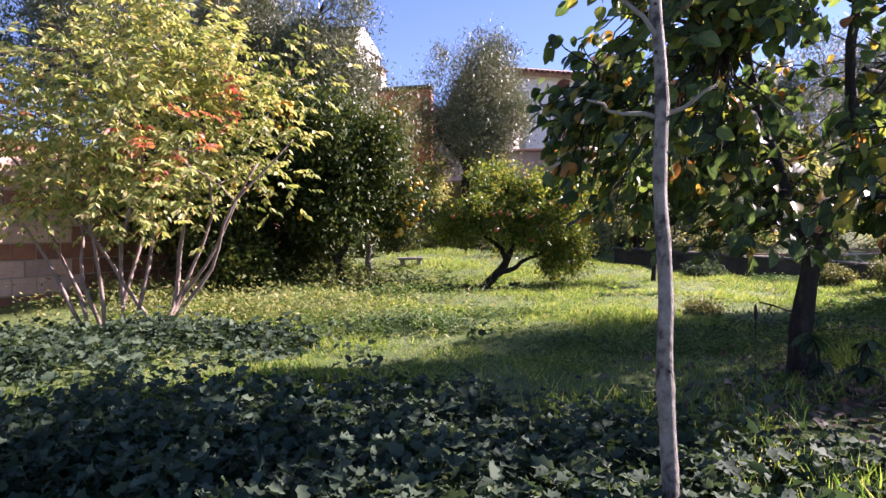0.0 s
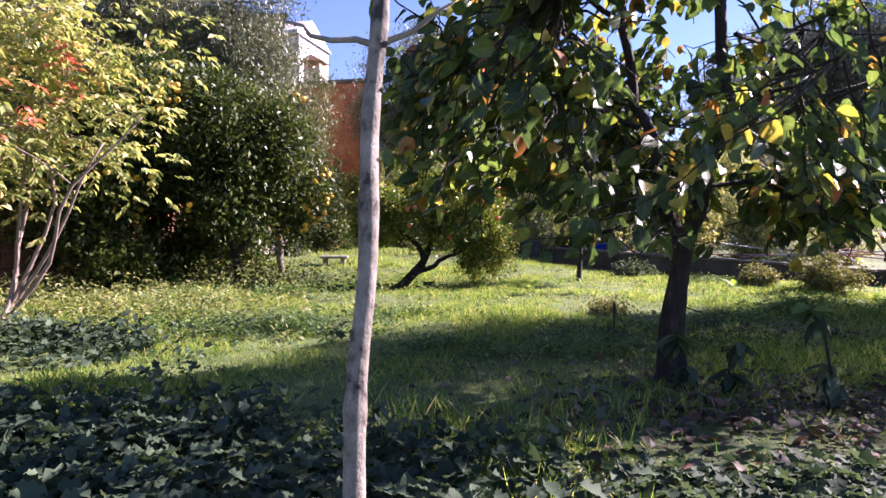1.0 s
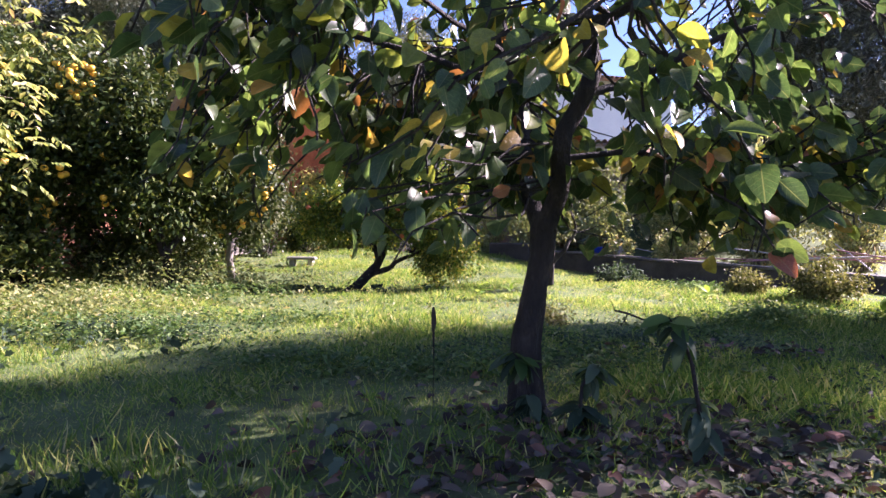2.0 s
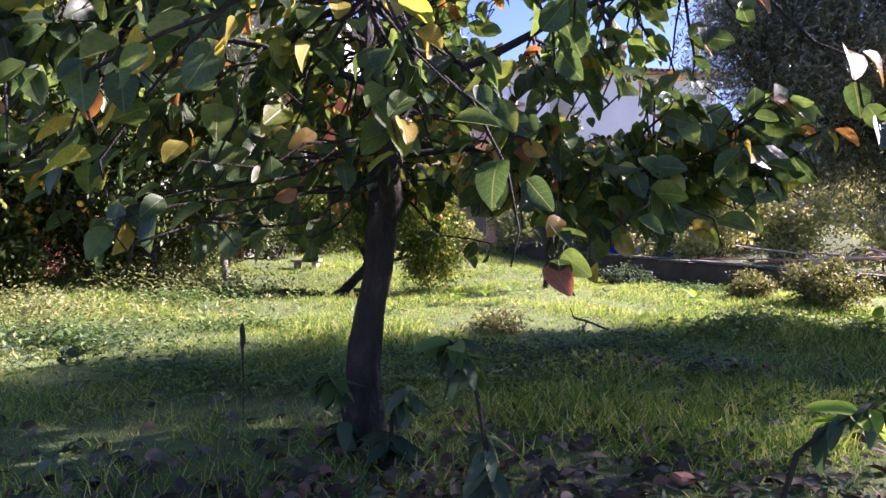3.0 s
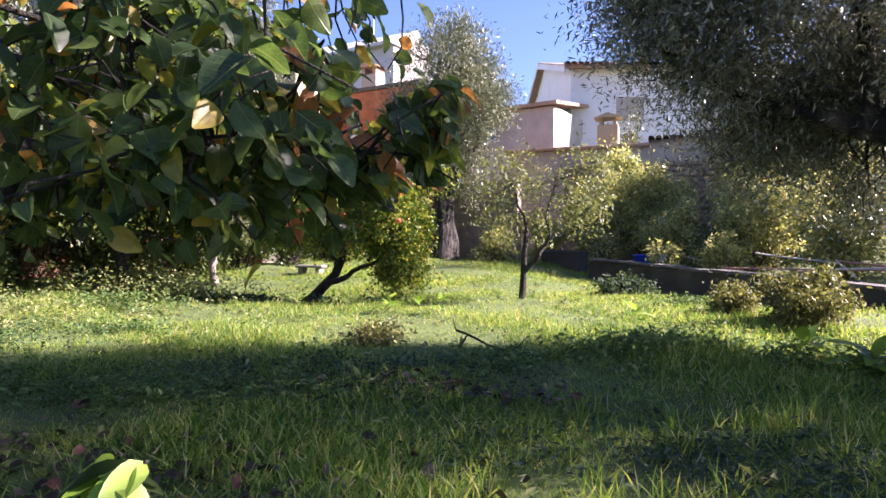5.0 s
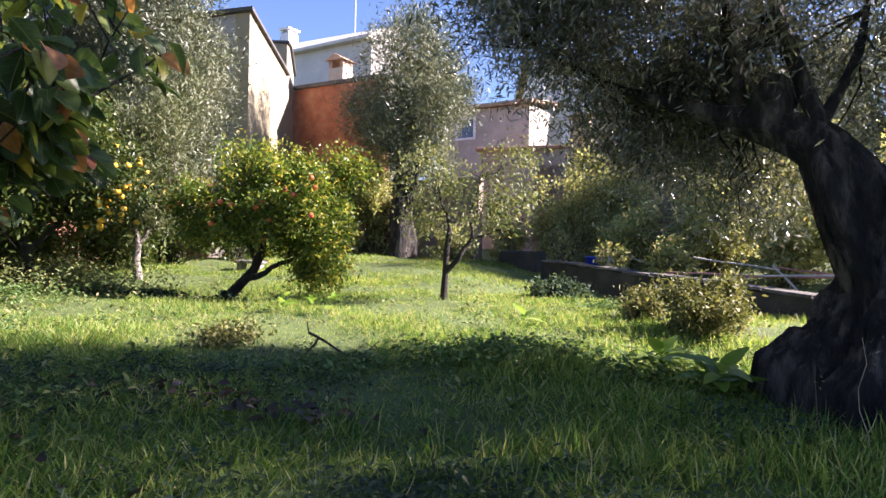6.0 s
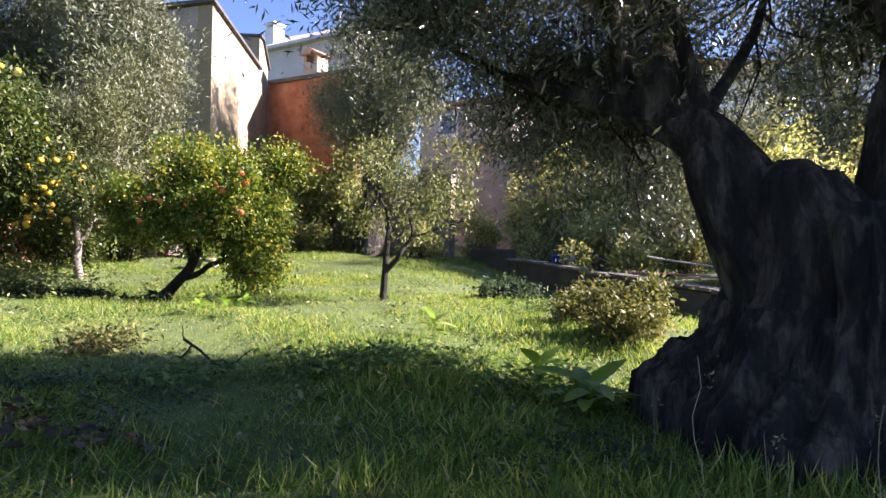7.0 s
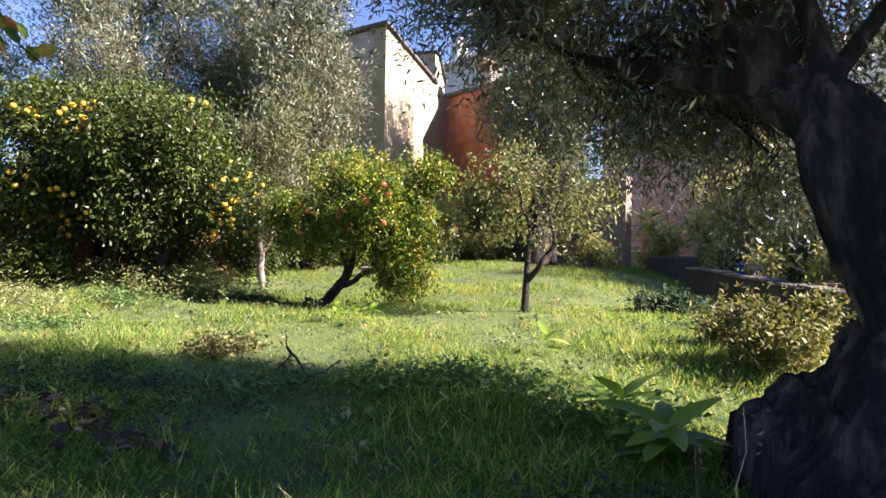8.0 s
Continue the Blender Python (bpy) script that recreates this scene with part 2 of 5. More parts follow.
def tube(points, radii, sides=8, lump=0.0, seed=0, ridges=0):
    """Verts and quad faces of a tapering tube along points."""
    pts = [Vector(p) for p in points]
    V, F = [], []
    side = Vector((1, 0.13, 0.05))
    for i, p in enumerate(pts):
        d = (pts[min(i + 1, len(pts) - 1)] - pts[max(i - 1, 0)]).normalized()
        side = (side - d * side.dot(d)).normalized()
        up = d.cross(side)
        for k in range(sides):
            a = 2 * math.pi * k / sides
            r = radii[i]
            if lump:
                r *= 1 + lump * noise.noise(Vector((math.cos(a) * 1.6, math.sin(a) * 1.6, i * 0.35 + seed * 9.1)))
            if ridges:
                r *= 1 + 0.07 * math.sin(a * ridges + 1.7 * noise.noise(Vector((i * 0.3, seed, 0.0))))
            V.append(p + side * (r * math.cos(a)) + up * (r * math.sin(a)))
    for i in range(len(pts) - 1):
        for k in range(sides):
            b, c = i * sides + k, i * sides + (k + 1) % sides
            F.append((b, c, c + sides, b + sides))
    n = len(V)
    V.append(pts[-1])
    for k in range(sides):
        F.append((n - sides + k, n - sides + (k + 1) % sides, n))
    return V, F


def joined(pieces):
    V, F = [], []
    for v, f in pieces:
        o = len(V)
        V.extend(v)
        F.extend(tuple(i + o for i in q) for q in f)
    return V, F


def box(x0, y0, z0, x1, y1, z1, bevel=0.0):
    b = bevel
    if not b:
        V = [(x, y, z) for z in (z0, z1) for x, y in ((x0, y0), (x1, y0), (x1, y1), (x0, y1))]
        F = [(3, 2, 1, 0), (4, 5, 6, 7), (0, 1, 5, 4), (1, 2, 6, 5), (2, 3, 7, 6), (3, 0, 4, 7)]
        return V, F
    bm = bmesh.new()
    bmesh.ops.create_cube(bm, size=1)
    for v in bm.verts:
        v.co = ((x0 + x1) / 2 + v.co.x * (x1 - x0), (y0 + y1) / 2 + v.co.y * (y1 - y0), (z0 + z1) / 2 + v.co.z * (z1 - z0))
    bmesh.ops.bevel(bm, geom=bm.edges[:], offset=b, segments=1, affect="EDGES")
    V = [tuple(v.co) for v in bm.verts]
    F = [tuple(v.index for v in f.verts) for f in bm.faces]
    bm.free()
    return V, F


def prism(outline, y0, y1):
    """An outline of (x, z) pushed from y0 to y1."""
    n = len(outline)
    V = [(x, y0, z) for x, z in outline] + [(x, y1, z) for x, z in outline]
    F = [tuple(range(n)), tuple(range(2 * n - 1, n - 1, -1))]
    F += [(i, i + n, (i + 1) % n + n, (i + 1) % n) for i in range(n)]
    return V, F


# leaf outlines: length along x, width along y, fold and droop along z
def leaf_template(width, fold=0.12, droop=0.15, steps=4, tip=0.9, wave=0.0):
    V, F = [], []
    for i in range(steps + 1):
        u = i / steps
        w = width * 0.5 * math.sin(math.pi * min(1, u ** tip * 0.97 + 0.015)) ** 0.62
        z = -droop * u * u
        V += [(u, -w, z + fold * w + wave * math.sin(9 * u)), (u, 0, z), (u, w, z + fold * w - wave * math.sin(9 * u + 1))]
    for i in range(steps):
        a = 3 * i
        F += [(a, a + 1, a + 4, a + 3), (a + 1, a + 2, a + 5, a + 4)]
    return np.array(V), np.array(F)


LEAF_BROAD = leaf_template(0.70, 0.35, 0.25, 4, 0.85)
def lobed_leaf(width, steps=5):
    """A crinkled leaf with lobes along its sides."""
    V, F = [], []
    for i in range(steps + 1):
        u = i / steps
        w = width * 0.5 * math.sin(math.pi * min(1, u ** 0.75 * 0.96 + 0.03)) ** 0.6 * (1.15 if i % 2 else 0.72)
        V += [(u - (0.08 if i % 2 == 0 else 0), -w, 0.10 * (i % 2) - 0.30 * u * u), (u, 0, -0.30 * u * u - 0.03 * (i % 2)), (u - (0.08 if i % 2 == 0 else 0), w, 0.14 * (i % 2) - 0.30 * u * u)]
    for i in range(steps):
        a = 3 * i
        F += [(a, a + 1, a + 4, a + 3), (a + 1, a + 2, a + 5, a + 4)]
    return np.array(V), np.array(F)


LEAF_WEED = lobed_leaf(0.62)
LEAF_MID = (np.array([(0, 0, 0), (0.45, -0.22, 0.05), (1, 0, -0.12), (0.45, 0.22, 0.05)]), np.array([(0, 1, 2, 3)]))
LEAF_SLIM = (np.array([(0, 0, 0), (0.5, -0.10, 0.0), (1, 0, -0.05), (0.5, 0.10, 0.0)]), np.array([(0, 1, 2, 3)]))
LEAF_TRI = (np.array([(0, 0, 0), (0.5, -0.20, 0.06), (1, 0, -0.1), (0.5, 0.20, 0.06), (0.5, 0, -0.03)]), np.array([(0, 1, 4), (1, 2, 4), (2, 3, 4), (3, 0, 4)]))
BLADE = (np.array([(0, -0.5, 0), (0, 0.5, 0), (0.55, 0.32, 0), (0.55, -0.32, 0), (1.0, 0.02, 0), (1.0, -0.02, 0)]), np.array([(0, 1, 2, 3), (3, 2, 4, 5)]))


def unit(a):
    return a / np.maximum(np.linalg.norm(a, axis=1, keepdims=True), 1e-9)


def foliage(name, mat, at, way, size, template, spread=0.6, smooth=False):
    """Many leaves in one mesh: bases, directions, lengths."""
    tv, tf = template
    n = len(at)
    x = unit(np.asarray(way, float) + 1e-6)
    ref = unit(rng.normal(size=(n, 3)) * spread + np.array((0, 0, 1.0)))
    y = unit(np.cross(ref, x))
    z = np.cross(x, y)
    s = np.broadcast_to(np.asarray(size, float), (n,))[:, None, None]
    V = np.asarray(at)[:, None, :] + s * (tv[None, :, 0, None] * x[:, None, :] + tv[None, :, 1, None] * y[:, None, :] + tv[None, :, 2, None] * z[:, None, :])
    F = tf[None] + (np.arange(n) * len(tv))[:, None, None]
    return mesh(name, V.reshape(-1, 3), F.reshape(-1, tf.shape[1]), mat, smooth, np.tile(tv[:, :2], (n, 1)) if mat is PERS else None)


def ground_z(x, y):
    """Height of the garden's ground."""
    x, y = np.asarray(x, float), np.asarray(y, float)
    st = lambda v, a, b: np.clip((v - a) / (b - a), 0, 1) ** 2 * (3 - 2 * np.clip((v - a) / (b - a), 0, 1))
    z = 0.13 * st(y, 4, 10) + 0.36 * st(y, 9.3, 16.5) * (1 - 0.75 * st(x, 2.0, 4.8)) - 0.13 * st(x, 3, 6) * st(y, 8, 12)
    z = z + 0.12 * st(-x, 0.0, 3.0) * st(y, 5, 9)
    z = z - 0.19 * np.exp(-(((x - 0.4) / 1.6) ** 2 + ((y - 9.5) / 0.9) ** 2))
    # the plot beyond the low wall lies higher and climbs
    side = (y - WALL_A[1]) * WALL_D[0] - (x - WALL_A[0]) * WALL_D[1]
    z = z + st(side, 0.25, 0.7) * 0.22 + 1.3 * st(side, 1.2, 7.0) * st(y, 10, 18)
    z = z + 0.025 * np.sin(x * 2.1 + 0.7) * np.sin(y * 1.7) + 0.012 * np.sin(5.3 * x + 1.1 * y) * np.sin(4.1 * y - x)
    return z


WALL_A, WALL_B = (4.40, 14.7), (9.4, 7.0)
_l = math.hypot(WALL_B[0] - WALL_A[0], WALL_B[1] - WALL_A[1])
WALL_D = ((WALL_B[0] - WALL_A[0]) / _l, (WALL_B[1] - WALL_A[1]) / _l)


def gz(x, y):
    return float(ground_z(x, y))


# ---- ground ----
def build_ground():
    far = np.array([-600, -250, -100, -50, -25, -15])
    xs = np.concatenate([far, np.arange(-9, 13.01, 0.16), -far[::-1] + 3])
    ys = np.concatenate([far, np.arange(-4, 22.01, 0.16), -far[::-1] + 12])
    X, Y = np.meshgrid(xs, ys)
    Z = ground_z(X, Y)
    V = np.stack([X, Y, Z], -1).reshape(-1, 3)
    w, h = len(xs), len(ys)
    i = (np.arange(h - 1)[:, None] * w + np.arange(w - 1)[None]).ravel()
    F = np.stack([i, i + 1, i + 1 + w, i + w], 1)
    tagged(new("ground", mesh("ground", V, F, SOIL, True)), "dark soil under rough green garden grass", "ground", kind="structure")


build_ground()


# ---- walls and buildings ----
def frame_of(ax, ay, bx, by):
    """Pose whose x runs from a to b along the ground, y to the left of it."""
    return pose(ax, ay, 0, 0, 0, math.degrees(math.atan2(by - ay, bx - ax))), math.hypot(bx - ax, by - ay)


def brick_wall():
    m, length = frame_of(-7.1, 1.5, -1.85, 14.0)
    wall = tagged(new("wall_west", mesh("wall_west", *box(0, 0.012, -0.5, length, 0.16, 1.95), MORTAR)), "garden wall of large terracotta hollow bricks with pale joints", "wall", kind="structure")
    wall.matrix_world = m
    bw, bh = 0.30, 0.20
    shapes = []
    for k in range(3):
        shapes.append(mesh("brick", *box(0.006, 0, 0.006, bw - 0.006, 0.05, bh - 0.006, 0.006), BRICK_PALE if k else BRICK))
    rows = int(2.0 / bh)
    for r in range(rows):
        for c in range(int(length / bw)):
            x = c * bw + (r % 2) * bw / 2
            if 3.0 < x < 12.9 and x + bw < length:
                # past 6.6 m only the darker brick, so shade is painted into that stretch
                ob = part("brick", shapes[(r * 7 + c * 3) % 3 if x < 6.6 else 0], wall)
                ob.location = (x, rng.uniform(-0.004, 0.004), 0.03 + r * bh)


def cream_building():
    m, length = frame_of(-1.80, 14.15, -3.05, 18.45)
    b = thing("outbuilding", label="tall cream rendered outbuilding with thin dark verges", category="building")
    b.matrix_world = m
    # x along the sunny face, y away from the garden
    L1, top, low = length * 0.80, 5.55, 5.22
    part("wall", mesh("wall", *prism([(0, -0.3), (L1, -0.3), (L1, low), (0, top)], 0.0, 0.3), RENDER_WARM), b, "sunlit cream rendered wall")
    part("wall", mesh("wall", *box(0.0, 0.302, -0.3, 0.3, 4.6, 4.70), RENDER_GREY), b, "shaded grey-brown rendered wall")
    part("wall", mesh("wall", *joined([box(0.3, 4.3, -0.3, L1, 4.6, 4.4), box(L1 - 0.3, 0.302, -0.3, L1, 4.3, 4.4)]), RENDER_GREY), b)
    V = [(-0.12, -0.08, top + 0.012), (L1 + 0.05, -0.08, low - 0.002), (L1 + 0.05, 4.7, low - 0.72), (-0.12, 4.7, top - 0.72)]
    V += [(x, y, z + 0.07) for x, y, z in V]
    part("roof", mesh("roof", V, [(3, 2, 1, 0), (4, 5, 6, 7), (0, 1, 5, 4), (1, 2, 6, 5), (2, 3, 7, 6), (3, 0, 4, 7)], SLATE), b, "dark lean-to roof with a thin verge")
    V = [(0.0, 0.302, 4.702), (0.0, 4.6, 4.702), (0.0, 0.302, top - 0.06), (0.28, 0.302, 4.702), (0.28, 4.6, 4.702), (0.28, 0.302, top - 0.1)]
    part("gable", mesh("gable", V, [(0, 2, 1), (3, 4, 5), (0, 3, 5, 2), (1, 2, 5, 4)], RENDER_GREY), b)
    # the rear bay, which stands a little higher
    bay = part("bay", mesh("bay", *prism([(L1 + 0.003, -0.3), (length, -0.3), (length, 5.45), (length - 0.62, 6.05), (L1 + 0.003, 6.05)], 0.004, 0.28), RENDER_WARM), b, "sunlit cream wall of the rear bay")
    part("bay_side", mesh("bay_side", *box(L1 + 0.003, 0.284, 4.9, L1 + 0.2, 2.4, 6.05), RENDER_GREY), bay)
    V = [(L1 - 0.05, -0.06, 6.06), (length - 0.60, -0.06, 6.06), (length + 0.06, -0.06, 5.44), (length + 0.06, 2.5, 5.44), (length - 0.60, 2.5, 6.06), (L1 - 0.05, 2.5, 6.06)]
    V += [(x, y, z + 0.06) for x, y, z in V]
    F = [(0, 1, 4, 5), (1, 2, 3, 4), (6, 11, 10, 7), (7, 10, 9, 8), (0, 6, 7, 1), (1, 7, 8, 2), (2, 8, 9, 3), (3, 9, 10, 4), (4, 10, 11, 5), (5, 11, 6, 0)]
    part("roof", mesh("roof", V, F, SLATE), b, "dark edged rear roof")


def red_building():
    m, length = frame_of(-3.0, 18.50, 2.6, 16.9)
    b = thing("brick_building", label="low brick-red building with a chimney at the garden's end", category="building")
    b.matrix_world = m
    part("wall", mesh("wall", *box(-0.7, 0, -0.3, length * 0.52, 0.25, 5.05), PAINT_RED), b, "brick-red wall")
    part("parapet", mesh("parapet", *box(-0.05, -0.06, 5.052, length * 0.52 + 0.05, 0.3, 5.16, 0.01), SLATE), b, "dark parapet edge")
    part("wall", mesh("wall", *box(length * 0.52 + 0.003, 0.02, -0.3, length, 0.25, 2.4), STONE), b, "rough stone wall")
    ch = part("chimney", mesh("chimney", *box(0.92, 0.3, 4.9, 1.42, 0.75, 5.62, 0.01), RENDER_GREY), b, "grey rendered chimney")
    part("cap", mesh("cap", *joined([prism([(0.84, 5.82), (1.50, 5.82), (1.17, 6.00)], 0.22, 0.83), box(0.93, 0.31, 5.622, 1.03, 0.74, 5.82), box(1.31, 0.31, 5.622, 1.41, 0.74, 5.82)]), TILE), ch, "little tiled chimney hood")
    d = part("door", mesh("door", *box(2.62, -0.04, 0.2, 3.42, -0.004, 1.75, 0.006), WOOD_RED), b, "brown plank door")
    part("post", mesh("post", *box(2.38, -0.07, 0.2, 2.58, -0.004, 1.95, 0.01), BRICK_PALE), b, "pinkish door post")


def hall():
    m, length = frame_of(-9.0, 26.6, 4.0, 22.2)
    b = thing("hall", label="long pale grey hall with a low-pitched roof", category="building")
    b.matrix_world = m
    part("wall", mesh("wall", *box(0, 0, -0.3, 6.2, 2.6, 8.5), ROOF_PALE), b, "pale grey wall")
    V = [(-0.3, -0.3, 8.502), (6.3, -0.3, 8.502), (6.3, 2.7, 8.502), (-0.3, 2.7, 8.502), (-0.3, -0.3, 8.62), (6.3, -0.3, 8.62), (5.4, 2.7, 10.0), (-0.3, 2.7, 10.2)]
    part("roof", mesh("roof", V, [(3, 2, 1, 0), (4, 5, 6, 7), (0, 1, 5, 4), (1, 2, 6, 5), (2, 3, 7, 6), (3, 0, 4, 7)], ROOF_PALE), b, "pale grey roof")
    part("chimney", mesh("chimney", *joined([box(0.1, 1.0, 8.8, 0.65, 1.6, 10.0, 0.01), box(0.14, 1.04, 10.0, 0.24, 1.56, 10.15), box(0.51, 1.04, 10.0, 0.61, 1.56, 10.15), box(0.05, 0.95, 10.15, 0.7, 1.65, 10.23)]), WHITE), b)
    part("aerial", mesh("aerial", *joined([tube([(3.6, 2, 9.3), (3.6, 2, 12.9)], [0.03, 0.015], 6), tube([(3.3, 2, 12.2), (3.9, 2, 12.2)], [0.012, 0.012], 5), tube([(3.4, 2, 11.9), (3.8, 2, 11.9)], [0.012, 0.012], 5)]), STEEL), b, "thin metal television aerial")


def annexe():
    m, length = frame_of(0.3, 24.3, 3.0, 23.4)
    b = thing("annexe", label="small grey annexe with a tiled roof and window", category="building")
    b.matrix_world = m
    part("wall", mesh("wall", *box(-0.8, 0, -0.3, length, 3, 5.6), RENDER_GREY), b)
    V = [(-1.0, -0.25, 5.602), (length + 0.2, -0.25, 5.602), (length + 0.2, 3.2, 6.1), (-1.0, 3.2, 6.1)]
    V += [(x, y, z + 0.12) for x, y, z in V]
    part("roof", mesh("roof", V, [(3, 2, 1, 0), (4, 5, 6, 7), (0, 1, 5, 4), (1, 2, 6, 5), (2, 3, 7, 6), (3, 0, 4, 7)], TILE), b, "reddish tiled roof")
    w = part("window", mesh("window", *joined([box(0.0, -0.05, 4.55, 0.8, -0.004, 4.63), box(0.0, -0.05, 5.27, 0.8, -0.004, 5.35), box(0.0, -0.05, 4.63, 0.08, -0.004, 5.27), box(0.72, -0.05, 4.63, 0.8, -0.004, 5.27)]), WHITE), b)
    part("pane", mesh("pane", *box(0.08, -0.02, 4.63, 0.72, -0.004, 5.27), GLASS), w, "dark window pane")


def white_house():
    b = thing("house", label="white two-storey house with a low-pitched tiled roof", category="house")
    b.matrix_world = pose(3.49, 26.0, -0.4, 0, 0, 14.5)
    eave, ridge, back, w = 7.95, 9.75, 8.55, 9.5
    V = [(x, y, z) for x in (0, 9) for y, z in ((0, -0.3), (w, -0.3), (w, back), (5.8, ridge), (0, eave))]
    F = [(0, 4, 3, 2, 1), (5, 6, 7, 8, 9), (0, 5, 9, 4), (1, 2, 7, 6), (2, 3, 8, 7), (3, 4, 9, 8)]
    part("wall", mesh("wall", V, F, WHITE), b, "white painted walls")
    V = [(x, y, z) for x in (-0.35, 9.3) for y, z in ((-0.45, eave - 0.10), (5.8, ridge + 0.012), (w + 0.4, back - 0.10), (w + 0.4, back + 0.03), (5.8, ridge + 0.14), (-0.45, eave + 0.03))]
    F = [(0, 1, 4, 5), (1, 2, 3, 4), (6, 11, 10, 7), (7, 10, 9, 8), (0, 6, 7, 1), (1, 7, 8, 2), (2, 8, 9, 3), (3, 9, 10, 4), (4, 10, 11, 5), (5, 11, 6, 0)]
    part("roof", mesh("roof", V, F, TILE), b, "thin terracotta tiled roof")
    V = [(x, y, z) for x in (-0.38, -0.352) for y, z in ((-0.45, eave - 0.26), (5.8, ridge - 0.16), (w + 0.4, back - 0.26), (w + 0.4, back - 0.02), (5.8, ridge + 0.08), (-0.45, eave - 0.02))]
    part("bargeboard", mesh("bargeboard", V, F, WHITE), b)
    tile = mesh("eave_tile", *tube([(0, -0.55, eave + 0.02), (0, -0.2, eave + 0.12)], [0.10, 0.10], 7), TILE)
    for i in range(40):
        ob = part("eave_tile", tile, b)
        ob.location = (-0.25 + i * 0.24, 0, 0)

    def window(x0, x1, z0, z1, side, shutter):
        pts = [box(x0, -0.06, z0, x1, -0.004, z0 + 0.07), box(x0, -0.06, z1 - 0.07, x1, -0.004, z1), box(x0, -0.06, z0 + 0.07, x0 + 0.07, -0.004, z1 - 0.07), box(x1 - 0.07, -0.06, z0 + 0.07, x1, -0.004, z1 - 0.07)]
        o = part("window", mesh("window", *joined(pts), WHITE), b)
        part("shutter" if shutter else "pane", mesh("pane", *box(x0 + 0.07, -0.03, z0 + 0.07, x1 - 0.07, -0.003, z1 - 0.07), RENDER_GREY if shutter else GLASS), o, "lowered grey shutter" if shutter else "dark window pane")
        if side:
            o.matrix_local = pose(0, 0, 0, 0, 0, -90)
    window(1.6, 2.8, 5.9, 6.95, False, True)
    window(-3.0, -1.9, 5.6, 7.0, True, False)
    part("corner_pilaster", mesh("corner_pilaster", *box(-0.03, -0.03, -0.2, 0.28, -0.003, eave - 0.12), WHITE), b)
    part("chimney", mesh("chimney", *joined([box(5.2, 2.2, 8.4, 6.0, 2.9, 9.7, 0.01), box(5.1, 2.1, 9.702, 6.1, 3.0, 9.82, 0.01)]), RENDER_WARM), b, "square beige chimney")


def terrace():
    m, length = frame_of(3.5, 20.4, 14.0, 19.2)
    w = tagged(new("wall_terrace", mesh("wall_terrace", *box(0, 0.1, -0.3, length, 0.5, 3.15), STONE)), "rough brown field-stone terrace wall", "wall", kind="structure")
    w.matrix_world = m
    shapes = [mesh("stone", *box(0, 0, 0, a, 0.14, h, 0.025), STONE) for a, h in ((0.36, 0.14), (0.26, 0.12), (0.48, 0.15), (0.30, 0.10))]
    z = 1.4
    for r in range(12):
        x = 1.0 + 0.1 * (r % 3)
        while x < 7.0:
            k = int(rng.integers(4))
            st = part("stone", shapes[k], w)
            st.location = (x, -0.02 + rng.uniform(-0.02, 0.02), z)
            x += (0.36, 0.26, 0.48, 0.30)[k] + 0.03
        z += 0.148
    u = tagged(new("wall_upper", mesh("wall_upper", *box(2.4, 0.12, 3.152, length, 0.45, 3.78), RENDER_GREY)), "pale grey parapet wall with a tile coping", "wall", kind="structure")
    u.matrix_world = m
    cop = mesh("coping_tile", *tube([(0, -0.02, 0), (0, 0.56, 0)], [0.09, 0.09], 8), TILE)
    for i in range(42):
        c = part("coping_tile", cop, u)
        c.location = (2.42 + i * 0.19, 0, 3.80)
    p = tagged(new("chimney", mesh("chimney", *joined([box(0, 0, 0, 0.6, 0.5, 0.75, 0.01), box(0.05, 0.05, 0.75, 0.15, 0.45, 0.95), box(0.45, 0.05, 0.75, 0.55, 0.45, 0.95), prism([(-0.1, 0.95), (0.7, 0.95), (0.3, 1.1)], -0.08, 0.58)]), RENDER_WARM)), "small beige chimney with a pitched hood", "chimney")
    p.matrix_world = m @ pose(0.85, 0.9, 3.704)
    q = thing("shed", label="grey rendered shed behind the terrace wall", category="shed")
    q.matrix_world = m
    part("wall", mesh("wall", *box(-1.6, 0.1, 0.0, 2.39, 2.4, 3.6), RENDER_GREY), q)
    part("roof", mesh("roof", *box(-1.75, -0.05, 3.602, 2.38, 2.6, 3.70, 0.02), TILE), q, "flat tiled roof edge")


